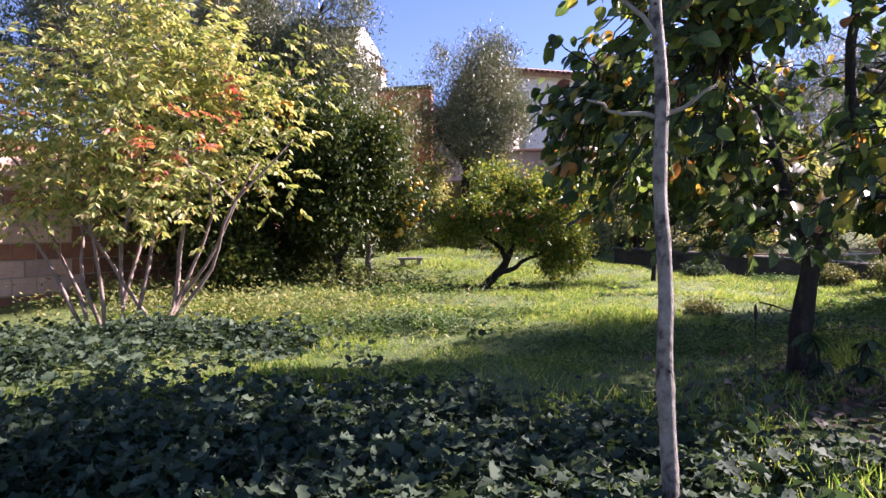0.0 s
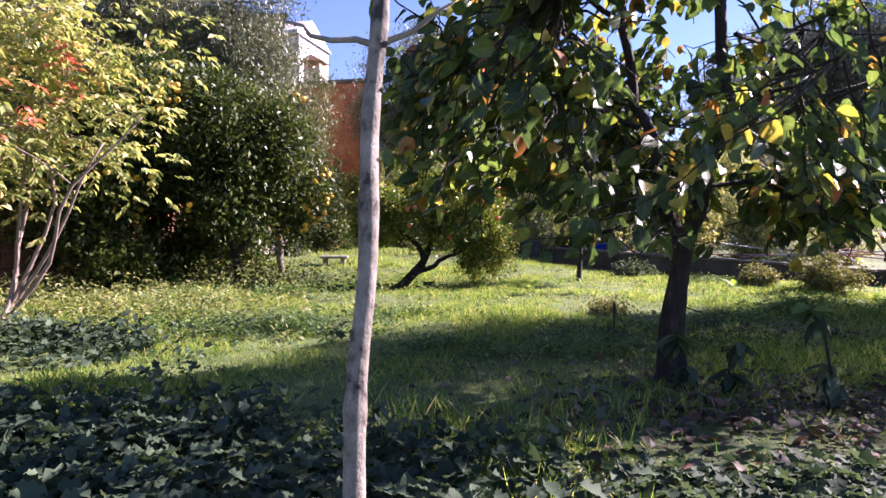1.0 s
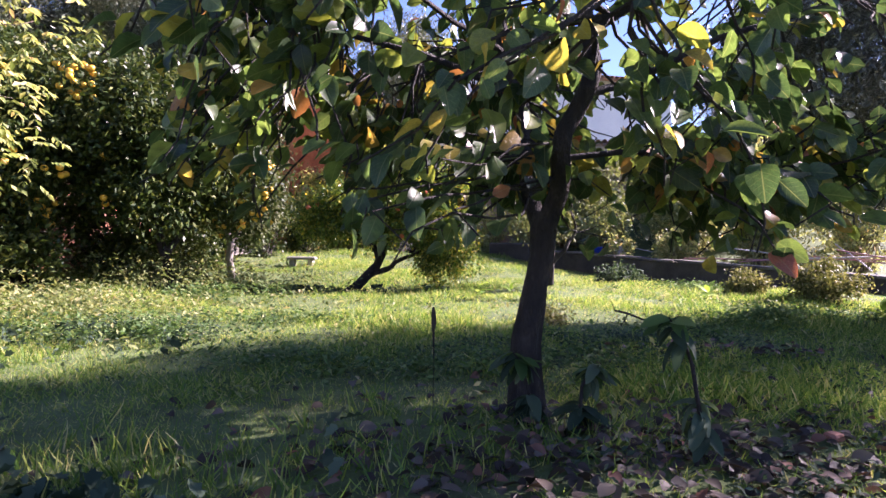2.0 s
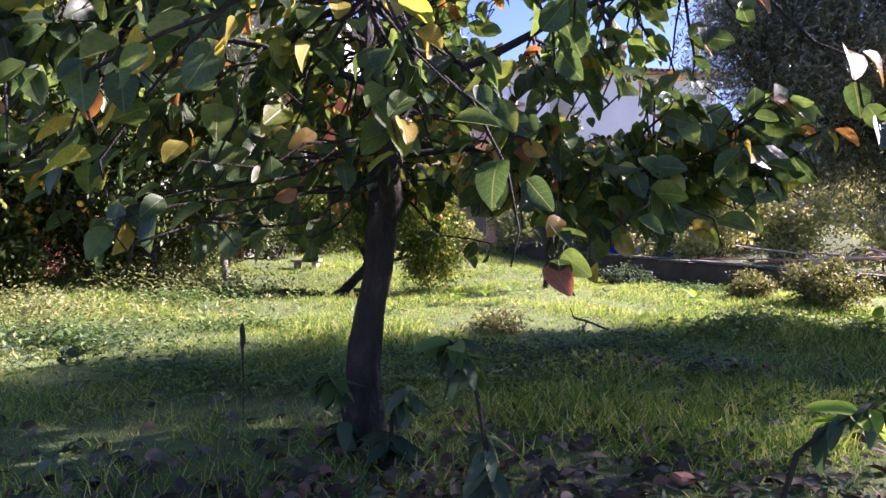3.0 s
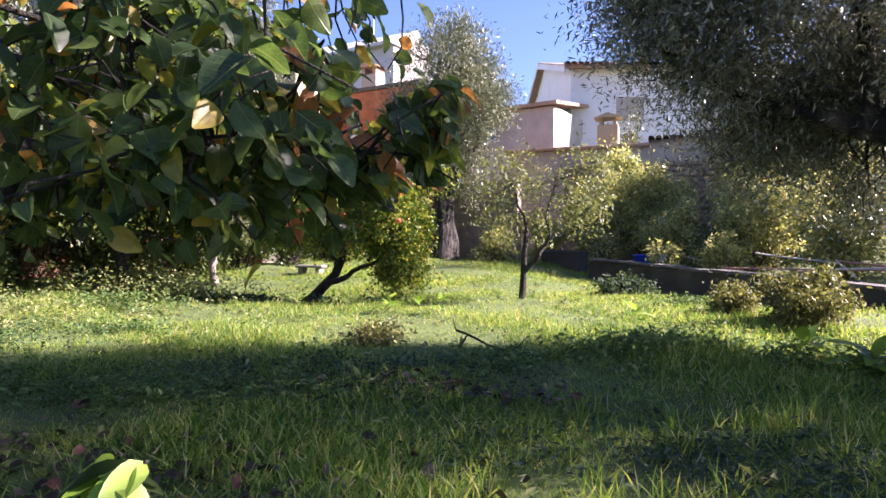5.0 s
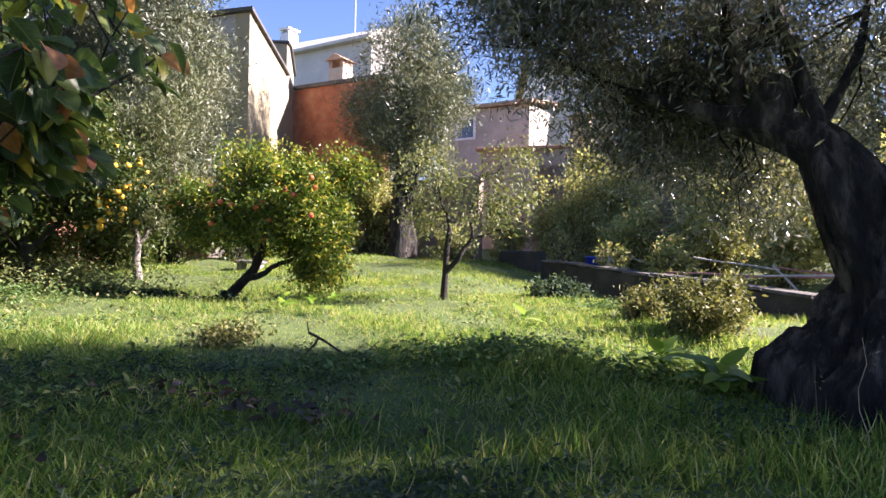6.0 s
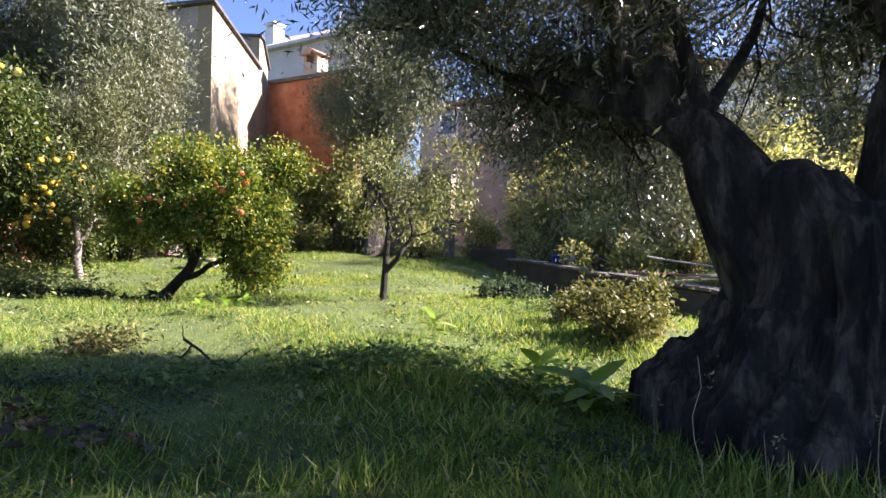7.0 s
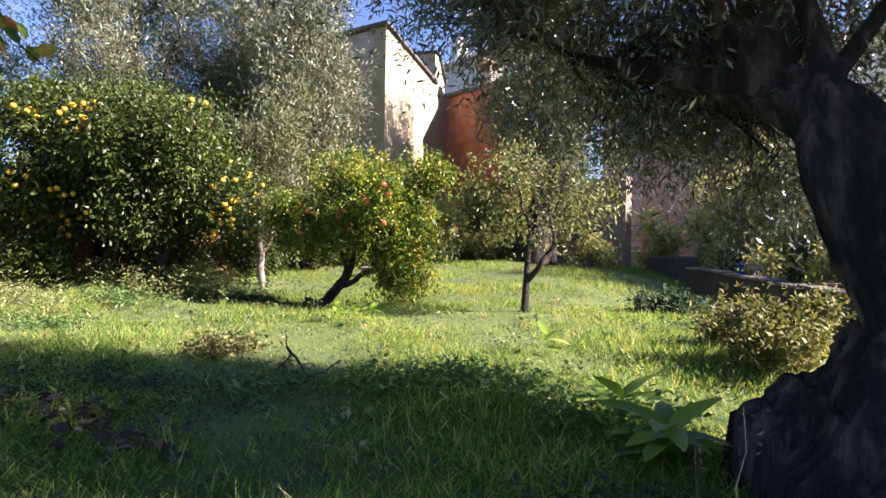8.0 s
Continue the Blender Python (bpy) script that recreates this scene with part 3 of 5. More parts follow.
def low_wall():
    m, length = frame_of(*WALL_A, *WALL_B)
    n = 14
    wall = thing("wall_low", kind="structure", label="low dark garden wall with a worn pale coping", category="wall")
    wall.matrix_world = m
    V, F = [], []
    top = lambda u: 0.56 - 0.22 * min(1, u * 1.45)
    for i in range(n + 1):
        x = length * i / n
        t = top(i / n) - 0.045 + rng.uniform(-0.012, 0.012)
        V += [(x, -0.14, -0.4), (x, -0.11, t), (x, 0.11, t), (x, 0.14, -0.4)]
    for i in range(n):
        a = 4 * i
        F += [(a, a + 4, a + 5, a + 1), (a + 1, a + 5, a + 6, a + 2), (a + 2, a + 6, a + 7, a + 3)]
    F += [(0, 1, 2, 3), (4 * n + 3, 4 * n + 2, 4 * n + 1, 4 * n)]
    part("wall_body", mesh("wall_body", V, F, CONCRETE), wall, "dark rough concrete")
    for i in range(n):
        x0, x1 = length * i / n + 0.01, length * (i + 1) / n - 0.01
        dz = rng.uniform(-0.02, 0.012)
        z0, z1 = top(i / n) - 0.03 + dz, top((i + 1) / n) - 0.03 + dz + rng.uniform(-0.01, 0.01)
        V = [(x0, -0.14, z0), (x1, -0.14, z1), (x1, 0.14, z1), (x0, 0.14, z0)]
        V += [(x, y * 0.96, z + 0.035) for x, y, z in V]
        part("coping", mesh("coping", V, [(3, 2, 1, 0), (4, 5, 6, 7), (0, 1, 5, 4), (1, 2, 6, 5), (2, 3, 7, 6), (3, 0, 4, 7)], COPING), wall)
    b = tagged(new("wall_stub", mesh("wall_stub", *box(-0.55, -0.15, -0.3, 0.55, 0.15, 0.36, 0.03), CONCRETE)), "short dark block of old wall", "wall", kind="structure")
    b.matrix_world = pose(3.75, 16.1, 0.35, 0, 0, -35)


brick_wall()
cream_building()
red_building()
hall()
annexe()
white_house()
terrace()
low_wall()


# ---- trees ----
def limb(a, b, bend=0.15, n=7, seed=0):
    """A crooked line of points from a to b."""
    a, b = Vector(a), Vector(b)
    L = (b - a).length
    out = []
    for i in range(n + 1):
        u = i / n
        w = math.sin(math.pi * u) * bend * L
        j = Vector((noise.noise(Vector((u * 2.3, seed * 3.7, 0.5))), noise.noise(Vector((u * 2.3, seed * 3.7, 7.5))), 0.5 * noise.noise(Vector((u * 2.3, seed * 3.7, 13.5)))))
        out.append(a.lerp(b, u) + j * (2 * w))
    return out


def taper(r0, r1, n):
    return [r0 + (r1 - r0) * i / (n - 1) for i in range(n)]


def clumps(centre, radii, count, leaves, spread, seed, keep=None, hollow=0.55, floor=None, lobes=16, lobe=0.34):
    """Bases and ways for leaves in clumps, gathered in uneven lobes that fill an ellipsoid; keep(p) may thin them."""
    r = np.random.default_rng(seed)
    d = unit(r.normal(size=(lobes, 3)))
    lc = d * r.uniform(hollow, 0.80, size=(lobes, 1))
    lr = r.uniform(0.7, 1.3, size=lobes) * lobe
    k = r.integers(0, lobes, count * 4)
    q = unit(r.normal(size=(count * 4, 3))) * r.uniform(0.25, 1, size=(count * 4, 1)) ** 0.5
    c = np.array(centre) + (lc[k] + q * lr[k][:, None]) * np.array(radii)
    if keep is not None:
        c = c[keep(c)]
    c = c[:count]
    n = len(c)
    size = r.uniform(0.5, 1.5, size=(n, 1, 1))
    off = r.normal(size=(n, leaves, 3)) * spread * size
    p = c[:, None] + off
    out = 0.35 * unit(c - np.array(centre))[:, None] + unit(r.normal(size=(n * leaves, 3))).reshape(off.shape)
    p, out = p.reshape(-1, 3), out.reshape(-1, 3)
    if floor is not None:
        ok = p[:, 2] > floor
        p, out = p[ok], out[ok]
    return p, out, c


def twigs(name, centre_pts, targets, r, mat, seed=0, many=120):
    """Thin branches from points on the limbs to the leaf clumps."""
    g = np.random.default_rng(seed)
    pieces = []
    base = np.array([tuple(p) for p in centre_pts])
    for t in targets[g.permutation(len(targets))[:many]]:
        i = int(np.argmin(np.linalg.norm(base - t, axis=1) + g.uniform(0, 0.3, len(base))))
        pieces.append(tube(limb(base[i], t, 0.12, 4, g.uniform(0, 50)), taper(r, r * 0.35, 5), 5))
    return mesh(name, *joined(pieces), mat, True)


def tree(name, base, trunk_pts, r0, r1, limbs, crown, leaf, bark, label, category="tree", group="", lump=0.12, sides=12, twig=(0.012, 120), rise=-0.25):
    """trunk_pts and limbs relative to base. crown: list of (clump arrays). leaf: (material, size range, template)."""
    t = thing(name, *base, label=label, category=category, group=group)
    n = len(trunk_pts)
    part("trunk", mesh("trunk", *tube(trunk_pts, taper(r0, r1, n), sides, lump, base[0]), bark, True), t)
    nodes = list(trunk_pts[n // 2:])
    for i, (a, b, ra, rb) in enumerate(limbs):
        pts = limb(a, b, 0.10, 8, i + base[1])
        nodes += pts[2:]
        part("limb", mesh("limb", *tube(pts, taper(ra, rb, 9), max(6, sides - 4), lump * 0.6, i), bark, True), t)
    P, W, C = crown
    part("branchwork", twigs("branchwork", nodes, C, twig[0], bark, 3, twig[1]), t, kind="stuff")
    mat, (s0, s1), tmpl = leaf
    part("crown", foliage("crown", mat, P, W + np.array((0, 0, rise)), rng.uniform(s0, s1, len(P)), tmpl, 0.9), t, kind="stuff")
    return t


def gnarled(points, radii, sides, rings, flutes, seed):
    """A thick, fluted and knotted stem through points."""
    pts = [Vector(p) for p in points]
    n = len(pts) - 1
    V, F = [], []
    for i in range(rings + 1):
        u = i / rings * n
        k = min(int(u), n - 1)
        f = u - k
        c, r0 = pts[k].lerp(pts[k + 1], f), radii[k] + (radii[k + 1] - radii[k]) * f
        d = (pts[min(k + 1, n)] - pts[max(k, 0)]).normalized()
        side = (Vector((1, 0.1, 0.02)) - d * d.x).normalized()
        up = d.cross(side)
        for j in range(sides):
            a = 2 * math.pi * j / sides
            q = Vector((math.cos(a), math.sin(a), c.z * 1.3 + seed * 7.7))
            ridge = 0.5 - 2.2 * abs(noise.noise(Vector((q.x * 5.2, q.y * 5.2, q.z * 0.8 + 0.5 * noise.noise(q * 2)))))
            crack = 0.5 - 2.2 * abs(noise.noise(Vector((q.x * 17, q.y * 17, q.z * 2.4))))
            r = r0 * (1 + 0.06 * math.sin(flutes * a + 2.2 * c.z + 3 * noise.noise(q * 0.9)) + 0.06 * noise.noise(q * 1.3) + 0.05 * noise.noise(q * 3.7) + 0.14 * ridge + 0.06 * crack)
            V.append(c + side * (r * math.cos(a)) + up * (r * math.sin(a)))
    for i in range(rings):
        for j in range(sides):
            b, e = i * sides + j, i * sides + (j + 1) % sides
            F.append((b, e, e + sides, b + sides))
    V.append(pts[-1])
    m = rings * sides
    F += [(m + j, m + (j + 1) % sides, len(V) - 1) for j in range(sides)]
    return V, F


def persimmon():
    bx, by = 2.335, 3.73
    z0 = gz(bx, by) - 0.05
    t = thing("persimmon_tree", bx, by, 0, "persimmon tree with dark bark and large green, yellow and orange leaves", "tree")
    trunk = [(-0.03, 0.0, z0), (-0.035, 0, 0.15), (-0.04, 0, 0.30), (-0.015, 0.0, 0.45), (0.0, 0.0, 0.55), (0.025, 0.0, 0.68), (0.03, 0, 0.80), (0.035, 0.0, 0.88)]
    part("trunk", mesh("trunk", *gnarled(trunk, [0.090, 0.074, 0.066, 0.060, 0.054, 0.052, 0.058, 0.046], 28, 40, 5, 2), BARK_DARK, True), t, "dark rough crooked trunk")
    stems = [((0.02, 0.0, 0.80), (-0.11, 0.42, 1.65), 0.040, 0.030), ((-0.11, 0.42, 1.65), (-0.20, 0.6, 2.9), 0.034, 0.016),
             ((0.04, -0.01, 0.80), (0.19, -0.22, 1.45), 0.046, 0.038), ((0.19, -0.22, 1.45), (0.25, -0.25, 2.9), 0.038, 0.016),
             ((0.17, -0.2, 1.35), (1.25, -0.2, 1.75), 0.018, 0.008), ((-0.1, 0.36, 1.5), (-1.3, 0.2, 1.85), 0.018, 0.008),
             ((0.2, -0.22, 1.6), (0.9, -0.95, 1.75), 0.014, 0.006), ((-0.12, 0.4, 1.7), (-0.9, -0.7, 1.9), 0.014, 0.006),
             ((0.2, -0.22, 1.9), (1.4, 0.6, 2.2), 0.014, 0.006), ((-0.12, 0.42, 1.8), (-0.3, 1.5, 1.9), 0.014, 0.006),
             ((0.19, -0.2, 1.5), (0.1, -1.1, 1.5), 0.012, 0.006), ((0.1, -0.1, 1.1), (1.62, 0.25, 1.05), 0.014, 0.005), ((0.21, -0.22, 2.2), (1.2, -0.5, 2.7), 0.02, 0.008), ((-0.15, 0.5, 2.2), (-1.2, 0.3, 2.6), 0.02, 0.008)]
    nodes = []
    for i, (a, b, ra, rb) in enumerate(stems):
        pts = limb(a, b, 0.09, 8, i + 2.2)
        nodes += pts[2:]
        part("limb", mesh("limb", *tube(pts, taper(ra, rb, 9), 9, 0.1, i), BARK_DARK, True), t)
    r = np.random.default_rng(21)
    # sprays: drooping twigs with leaves along them
    pieces, P, W = [], [], []
    node = np.array([tuple(p) for p in nodes])
    made = 0
    while made < 715:
        d = unit(r.normal(size=(1, 3)))[0]
        c = np.array((0.05, -0.02, 1.85)) + d * np.array((1.85, 1.50, 1.45)) * r.uniform(0.35, 1) ** 0.6
        bough = made >= 660
        if bough:
            c = np.array((0.98, 0.15, 1.16)) + d * np.array((0.78, 0.60, 0.42)) * r.uniform(0.1, 1) ** 0.4
        if c[2] < 0.72 + 0.25 * (abs(c[0]) < 0.35) or c[2] > 3.25:
            continue
        if c[1] < -1.2 or (c[0] > -0.3 and c[1] < -0.95) or (c[0] > 0.7 and c[1] < -0.7):
            continue
        if not bough and c[0] > 0.55 and c[2] > 1.25 and r.uniform() < 0.70:
            continue
        if not bough and c[2] < 1.0 and r.uniform() < 0.45:
            continue
        made += 1
        i = int(np.argmin(np.linalg.norm(node - c, axis=1)))
        pts = limb(node[i], c, 0.12, 5, r.uniform(0, 99))
        pts.append(pts[-1] + Vector((r.normal() * 0.06, r.normal() * 0.06, -0.09)))
        pieces.append(tube(pts, taper(0.007, 0.003, 7), 5))
        for k in range(int(r.integers(6, 11))):
            u = r.uniform(0.45, 1)
            p = pts[min(6, int(u * 6))]
            P.append(np.array(p) + r.normal(size=3) * 0.035)
            out = unit(np.array([[d[0] + r.normal() * 0.7, d[1] + r.normal() * 0.7, -0.75 + r.normal() * 0.35]]))[0]
            W.append(out)
    part("branchwork", mesh("branchwork", *joined(pieces), BARK_DARK, True), t, kind="stuff")
    P, W = np.array(P), np.array(W)
    size = r.uniform(0.070, 0.128, len(P))
    # the leaves on the walk's side are separate pieces
    order = np.argsort(P[:, 1] - 0.3 * P[:, 0])
    near, rest = order[:300], order[300:]
    part("crown", foliage("crown", PERS, P[rest], W[rest], size[rest], LEAF_BROAD, 0.8, True), t, kind="stuff")
    leaf_me = [mesh("leaf", v, f, PERS, True, v[:, :2]) for v, f in (leaf_template(0.66, 0.45, 0.22, 7, 0.85, 0.014), leaf_template(0.72, 0.3, 0.42, 7, 0.9, 0.02), leaf_template(0.58, 0.6, 0.12, 7, 0.8, 0.010))]
    for k, i in enumerate(near):
        x = Vector(W[i]).normalized()
        ref = Vector((r.normal() * 0.7, r.normal() * 0.7, 1))
        y = ref.cross(x).normalized()
        z = x.cross(y)
        ob = part("leaf", leaf_me[k % 3], t)
        ob.matrix_local = Matrix.Translation(Vector(P[i])) @ Matrix((x, y, z)).transposed().to_4x4() @ Matrix.Scale(size[i], 4)


def big_olive():
    bx, by = 7.06, 6.06
    t = thing("olive_tree", bx, by, 0, "huge old olive tree with a gnarled fluted trunk", "tree")
    z0 = -0.1
    spine = [(-0.02, 0, z0), (-0.02, 0, 0.06), (0.0, 0, 0.16), (0.02, 0, 0.28), (0.03, 0.0, 0.42), (0.04, 0, 0.54), (0.04, 0, 0.66), (0.03, 0, 0.78), (0.02, 0, 0.90), (0.02, 0.0, 1.0)]
    part("trunk", mesh("trunk", *gnarled(spine, [0.88, 0.78, 0.70, 0.64, 0.59, 0.55, 0.51, 0.50, 0.46, 0.30], 300, 130, 7, 6), BARK_OLIVE, True), t, "massive gnarled grey-brown trunk")
    limbs = [([(-0.20, -0.02, 0.60), (-0.40, -0.03, 0.88), (-0.52, -0.05, 1.12), (-0.60, 0.05, 1.32), (-0.82, 0.25, 1.46), (-1.15, 0.35, 1.57), (-1.6, 0.4, 1.72), (-2.1, 0.4, 2.0)], [0.27, 0.20, 0.16, 0.12, 0.095, 0.05, 0.022, 0.010]),
             ([(-0.12, -0.12, 0.75), (-0.26, -0.15, 0.98), (-0.30, -0.17, 1.10), (-0.30, -0.17, 1.17)], [0.26, 0.19, 0.14, 0.06]),
             ([(0.24, 0.0, 0.70), (0.26, -0.05, 1.05), (0.26, -0.05, 1.4), (0.35, -0.05, 1.9), (0.5, 0.1, 2.8)], [0.32, 0.27, 0.23, 0.18, 0.08]),
             ([(-0.58, 0.05, 1.30), (-0.68, 0.2, 1.75), (-0.80, 0.3, 2.2), (-0.95, 0.3, 3.0)], [0.05, 0.04, 0.032, 0.012]),
             ([(-0.95, 0.3, 1.6), (-1.05, 0.1, 2.0), (-1.3, -0.2, 2.6)], [0.05, 0.04, 0.02]),
             ([(-0.62, 0.08, 1.38), (-0.35, 0.3, 1.85), (-0.2, 0.6, 2.4)], [0.035, 0.026, 0.010]),
             ([(-0.84, 0.24, 1.46), (-0.80, 0.20, 1.60), (-0.78, 0.18, 1.72)], [0.11, 0.12, 0.05]),
             ([(0.30, -0.05, 1.6), (0.05, 0.5, 2.2), (-0.3, 1.2, 2.7)], [0.12, 0.08, 0.03]),
             ([(0.33, -0.05, 1.8), (1.0, 0.4, 2.4), (1.9, 0.6, 2.7)], [0.14, 0.09, 0.03])]
    nodes = []
    for i, (pts, rad) in enumerate(limbs):
        fine, fr = [], []
        for k in range(len(pts) - 1):
            for u in (0, 0.25, 0.5, 0.75):
                fine.append(Vector(pts[k]).lerp(Vector(pts[k + 1]), u))
                fr.append(rad[k] + (rad[k + 1] - rad[k]) * u)
        fine.append(Vector(pts[-1]))
        fr.append(rad[-1])
        for k in range(1, len(fine) - 1):
            fine[k] = (fine[k - 1] + fine[k] * 2 + fine[k + 1]) / 4
        nodes += fine[len(fine) // 2:]
        part("limb", mesh("limb", *(gnarled(fine, fr, 90, 60, 5, 10 + i) if rad[0] > 0.2 else tube(fine, fr, 12, 0.22, 10 + i)), BARK_OLIVE, True), t)
    keep = lambda c: (c[:, 2] > 0.95 + 0.85 * (c[:, 1] < 0.35)) & ((np.hypot(c[:, 0], c[:, 1]) > 1.0) | (c[:, 2] > 1.9)) & ~((c[:, 1] < -0.9) & (c[:, 2] < 2.15))
    P, W, C = clumps((-0.15, -0.55, 2.45), (2.75, 2.3, 1.9), 1200, 88, 0.135, 31, keep, 0.25, 0.85, 44, 0.25)
    # boughs that hang down behind the trunk
    P2, W2, C2 = clumps((-1.2, 0.85, 1.75), (1.45, 0.6, 0.95), 520, 85, 0.115, 33, lambda c: c[:, 2] > 0.95, 0.2, 0.8, 26, 0.30)
    P3, W3, C3 = clumps((-1.95, 0.35, 2.2), (1.05, 0.9, 0.9), 430, 85, 0.125, 35, None, 0.2, 0.8, 16, 0.33)
    P4, W4, C4 = clumps((0.45, 0.7, 1.95), (1.3, 0.65, 0.75), 280, 80, 0.13, 37, lambda c: c[:, 2] > 1.35, 0.2, 1.2, 16, 0.33)
    P, W, C = np.concatenate([P, P2, P3, P4]), np.concatenate([W, W2, W3, W4]), np.concatenate([C, C2, C3, C4])
    part("branchwork", twigs("branchwork", nodes, C, 0.008, BARK_OLIVE, 5, 300), t, kind="stuff")
    part("crown", foliage("crown", OLIVE_DARK, P, W + np.array((0, 0, -0.35)), rng.uniform(0.04, 0.065, len(P)), LEAF_SLIM, 0.9), t, kind="stuff")


def fruits(t, mat, label, name, pts, r):
    bm = bmesh.new()
    bmesh.ops.create_icosphere(bm, subdivisions=2, radius=r)
    for v in bm.verts:
        v.co.z *= 0.93
        if v.co.z > r * 0.8:
            v.co.z -= r * 0.08
    me = bpy.data.meshes.new(name)
    bm.to_mesh(me)
    bm.free()
    me.materials.append(mat)
    me.polygons.foreach_set("use_smooth", np.ones(len(me.polygons), bool))
    for p in pts:
        ob = part(name, me, t, label)
        ob.location = p


def orange_trees():
    # x, y, half width, half height, crown centre, clumps, lowest leaves
    for k, (x, y, rx, rz, cz, n, low) in enumerate(((-1.45, 8.75, 1.25, 1.35, 1.75, 800, 0.62), (-3.35, 8.9, 1.7, 1.65, 1.75, 1150, 0.15))):
        g = gz(x, y)
        crown = clumps((0, 0, cz), (rx, rx, rz), n, 66, 0.115, 41 + k, lambda c: c[:, 2] > low, 0.35, 0.15, 17, 0.40)
        t = tree("orange_tree", (x, y, g), [Vector((0.12, -0.05, -0.05)), Vector((0.04, 0, 0.3)), Vector((-0.06, 0, 0.6)), Vector((-0.05, 0, 1.0))], 0.065, 0.05,
                 [((0, 0, 0.35), (0.7, 0.1, 1.6), 0.045, 0.02), ((-0.05, 0, 0.7), (-0.7, 0.2, 1.7), 0.045, 0.02), ((-0.05, 0, 0.9), (0.1, -0.3, 2.3), 0.045, 0.02)],
                 crown, (CITRUS, (0.055, 0.090), LEAF_MID), BARK_DARK, "dense dark green orange tree bearing ripe oranges", group="orange trees", twig=(0.008, 90))
        r = np.random.default_rng(5 + k)
        P = crown[0]
        d = np.linalg.norm((P - np.array((0, 0, cz))) / np.array((rx, rx, rz)), axis=1)
        outer = P[(d > 0.86) & (d < 1.04) & (P[:, 0] - 0.5 * P[:, 1] > -0.3) & (P[:, 2] < cz + 0.55 * rz)]
        pick = []
        for c in outer[r.permutation(len(outer))[:30]]:
            for _ in range(int(r.integers(1, 6))):
                pick.append(c + r.normal(size=3) * np.array((0.10, 0.10, 0.06)))
        fruits(t, FRUIT, "ripe orange", "orange", pick, 0.040)


def grey_tree():
    """A grey-green tree with upright shoots behind the orange trees."""
    x, y = -1.10, 10.25
    g = gz(x, y)
    crown = clumps((-0.1, 0.1, 1.85), (1.15, 1.1, 1.35), 620, 60, 0.13, 45, lambda c: c[:, 2] > 0.75, 0.35, 0.6, 26, 0.30)
    tree("young_olive_tree", (x, y, g), [Vector((0.02, 0, -0.05)), Vector((-0.05, 0, 0.25)), Vector((-0.02, 0, 0.5)), Vector((-0.10, 0, 0.8)), Vector((-0.05, 0, 1.2))], 0.062, 0.045,
         [((-0.02, 0, 0.5), (0.5, 0.1, 1.6), 0.035, 0.015), ((-0.1, 0, 0.8), (-0.6, 0.2, 1.8), 0.035, 0.015), ((-0.05, 0, 1.1), (0.0, -0.2, 2.6), 0.04, 0.015)],
         crown, (CITRUS_GREY, (0.06, 0.10), LEAF_SLIM), BARK_PALE, "grey-green young olive tree with a pale slender trunk", twig=(0.007, 110), rise=0.75)


def pomegranate():
    x, y = 0.66, 9.68
    g = gz(x, y)
    # lobes of the crown: centre, radii, clumps, lowest leaves
    lobes = (((0.45, 0.0, 1.25), (0.95, 0.85, 0.60), 300, 0.62), ((1.15, 0.05, 1.15), (0.75, 0.75, 0.60), 250, 0.50), ((1.36, 0.0, 0.70), (0.52, 0.50, 0.58), 150, 0.14),
             ((1.68, 0.2, 1.70), (0.36, 0.36, 0.30), 45, 1.2), ((-0.28, 0.0, 0.98), (0.50, 0.55, 0.45), 110, 0.55), ((0.25, 0.15, 1.78), (0.60, 0.55, 0.32), 80, 1.3), ((0.95, 0.1, 1.72), (0.5, 0.5, 0.26), 50, 1.3))
    got = [clumps(c, r, n, 46, 0.075, 51 + i, lambda q: q[:, 2] > low, 0.25, 0.05, 14, 0.38) for i, (c, r, n, low) in enumerate(lobes)]
    crown = tuple(np.concatenate([q[k] for q in got]) for k in range(3))
    t = tree("pomegranate_tree", (x, y, g), [Vector((-0.10, 0, -0.06)), Vector((0.02, 0, 0.05)), Vector((0.14, 0, 0.14)), Vector((0.27, 0.02, 0.28)), Vector((0.42, 0.04, 0.44)), Vector((0.52, 0.05, 0.66))], 0.082, 0.055,
             [((0.30, 0, 0.30), (0.62, 0, 0.42), 0.05, 0.035), ((0.62, 0, 0.42), (1.35, 0, 1.0), 0.035, 0.015), ((0.45, 0.05, 0.5), (-0.1, 0.1, 1.2), 0.045, 0.02), ((0.52, 0.05, 0.62), (0.5, 0, 1.7), 0.04, 0.015), ((0.9, 0, 0.62), (1.62, 0.1, 1.7), 0.03, 0.012), ((1.2, 0, 0.9), (1.5, -0.05, 0.5), 0.02, 0.008)],
             crown, (POMEG, (0.042, 0.072), LEAF_MID), BARK_DARK, "leaning pomegranate tree with yellowing leaves and red fruit", twig=(0.006, 130))
    r = np.random.default_rng(9)
    P = got[0][0]
    outer = P[(P[:, 1] < -0.45) & (P[:, 2] > 0.9)]
    P = got[1][0]
    more = P[(P[:, 1] < -0.40) & (P[:, 2] > 0.7)]
    fruits(t, FRUIT_RED, "ripe red pomegranate", "pomegranate", np.concatenate([outer[r.permutation(len(outer))[:8]], more[r.permutation(len(more))[:7]]]), 0.037)


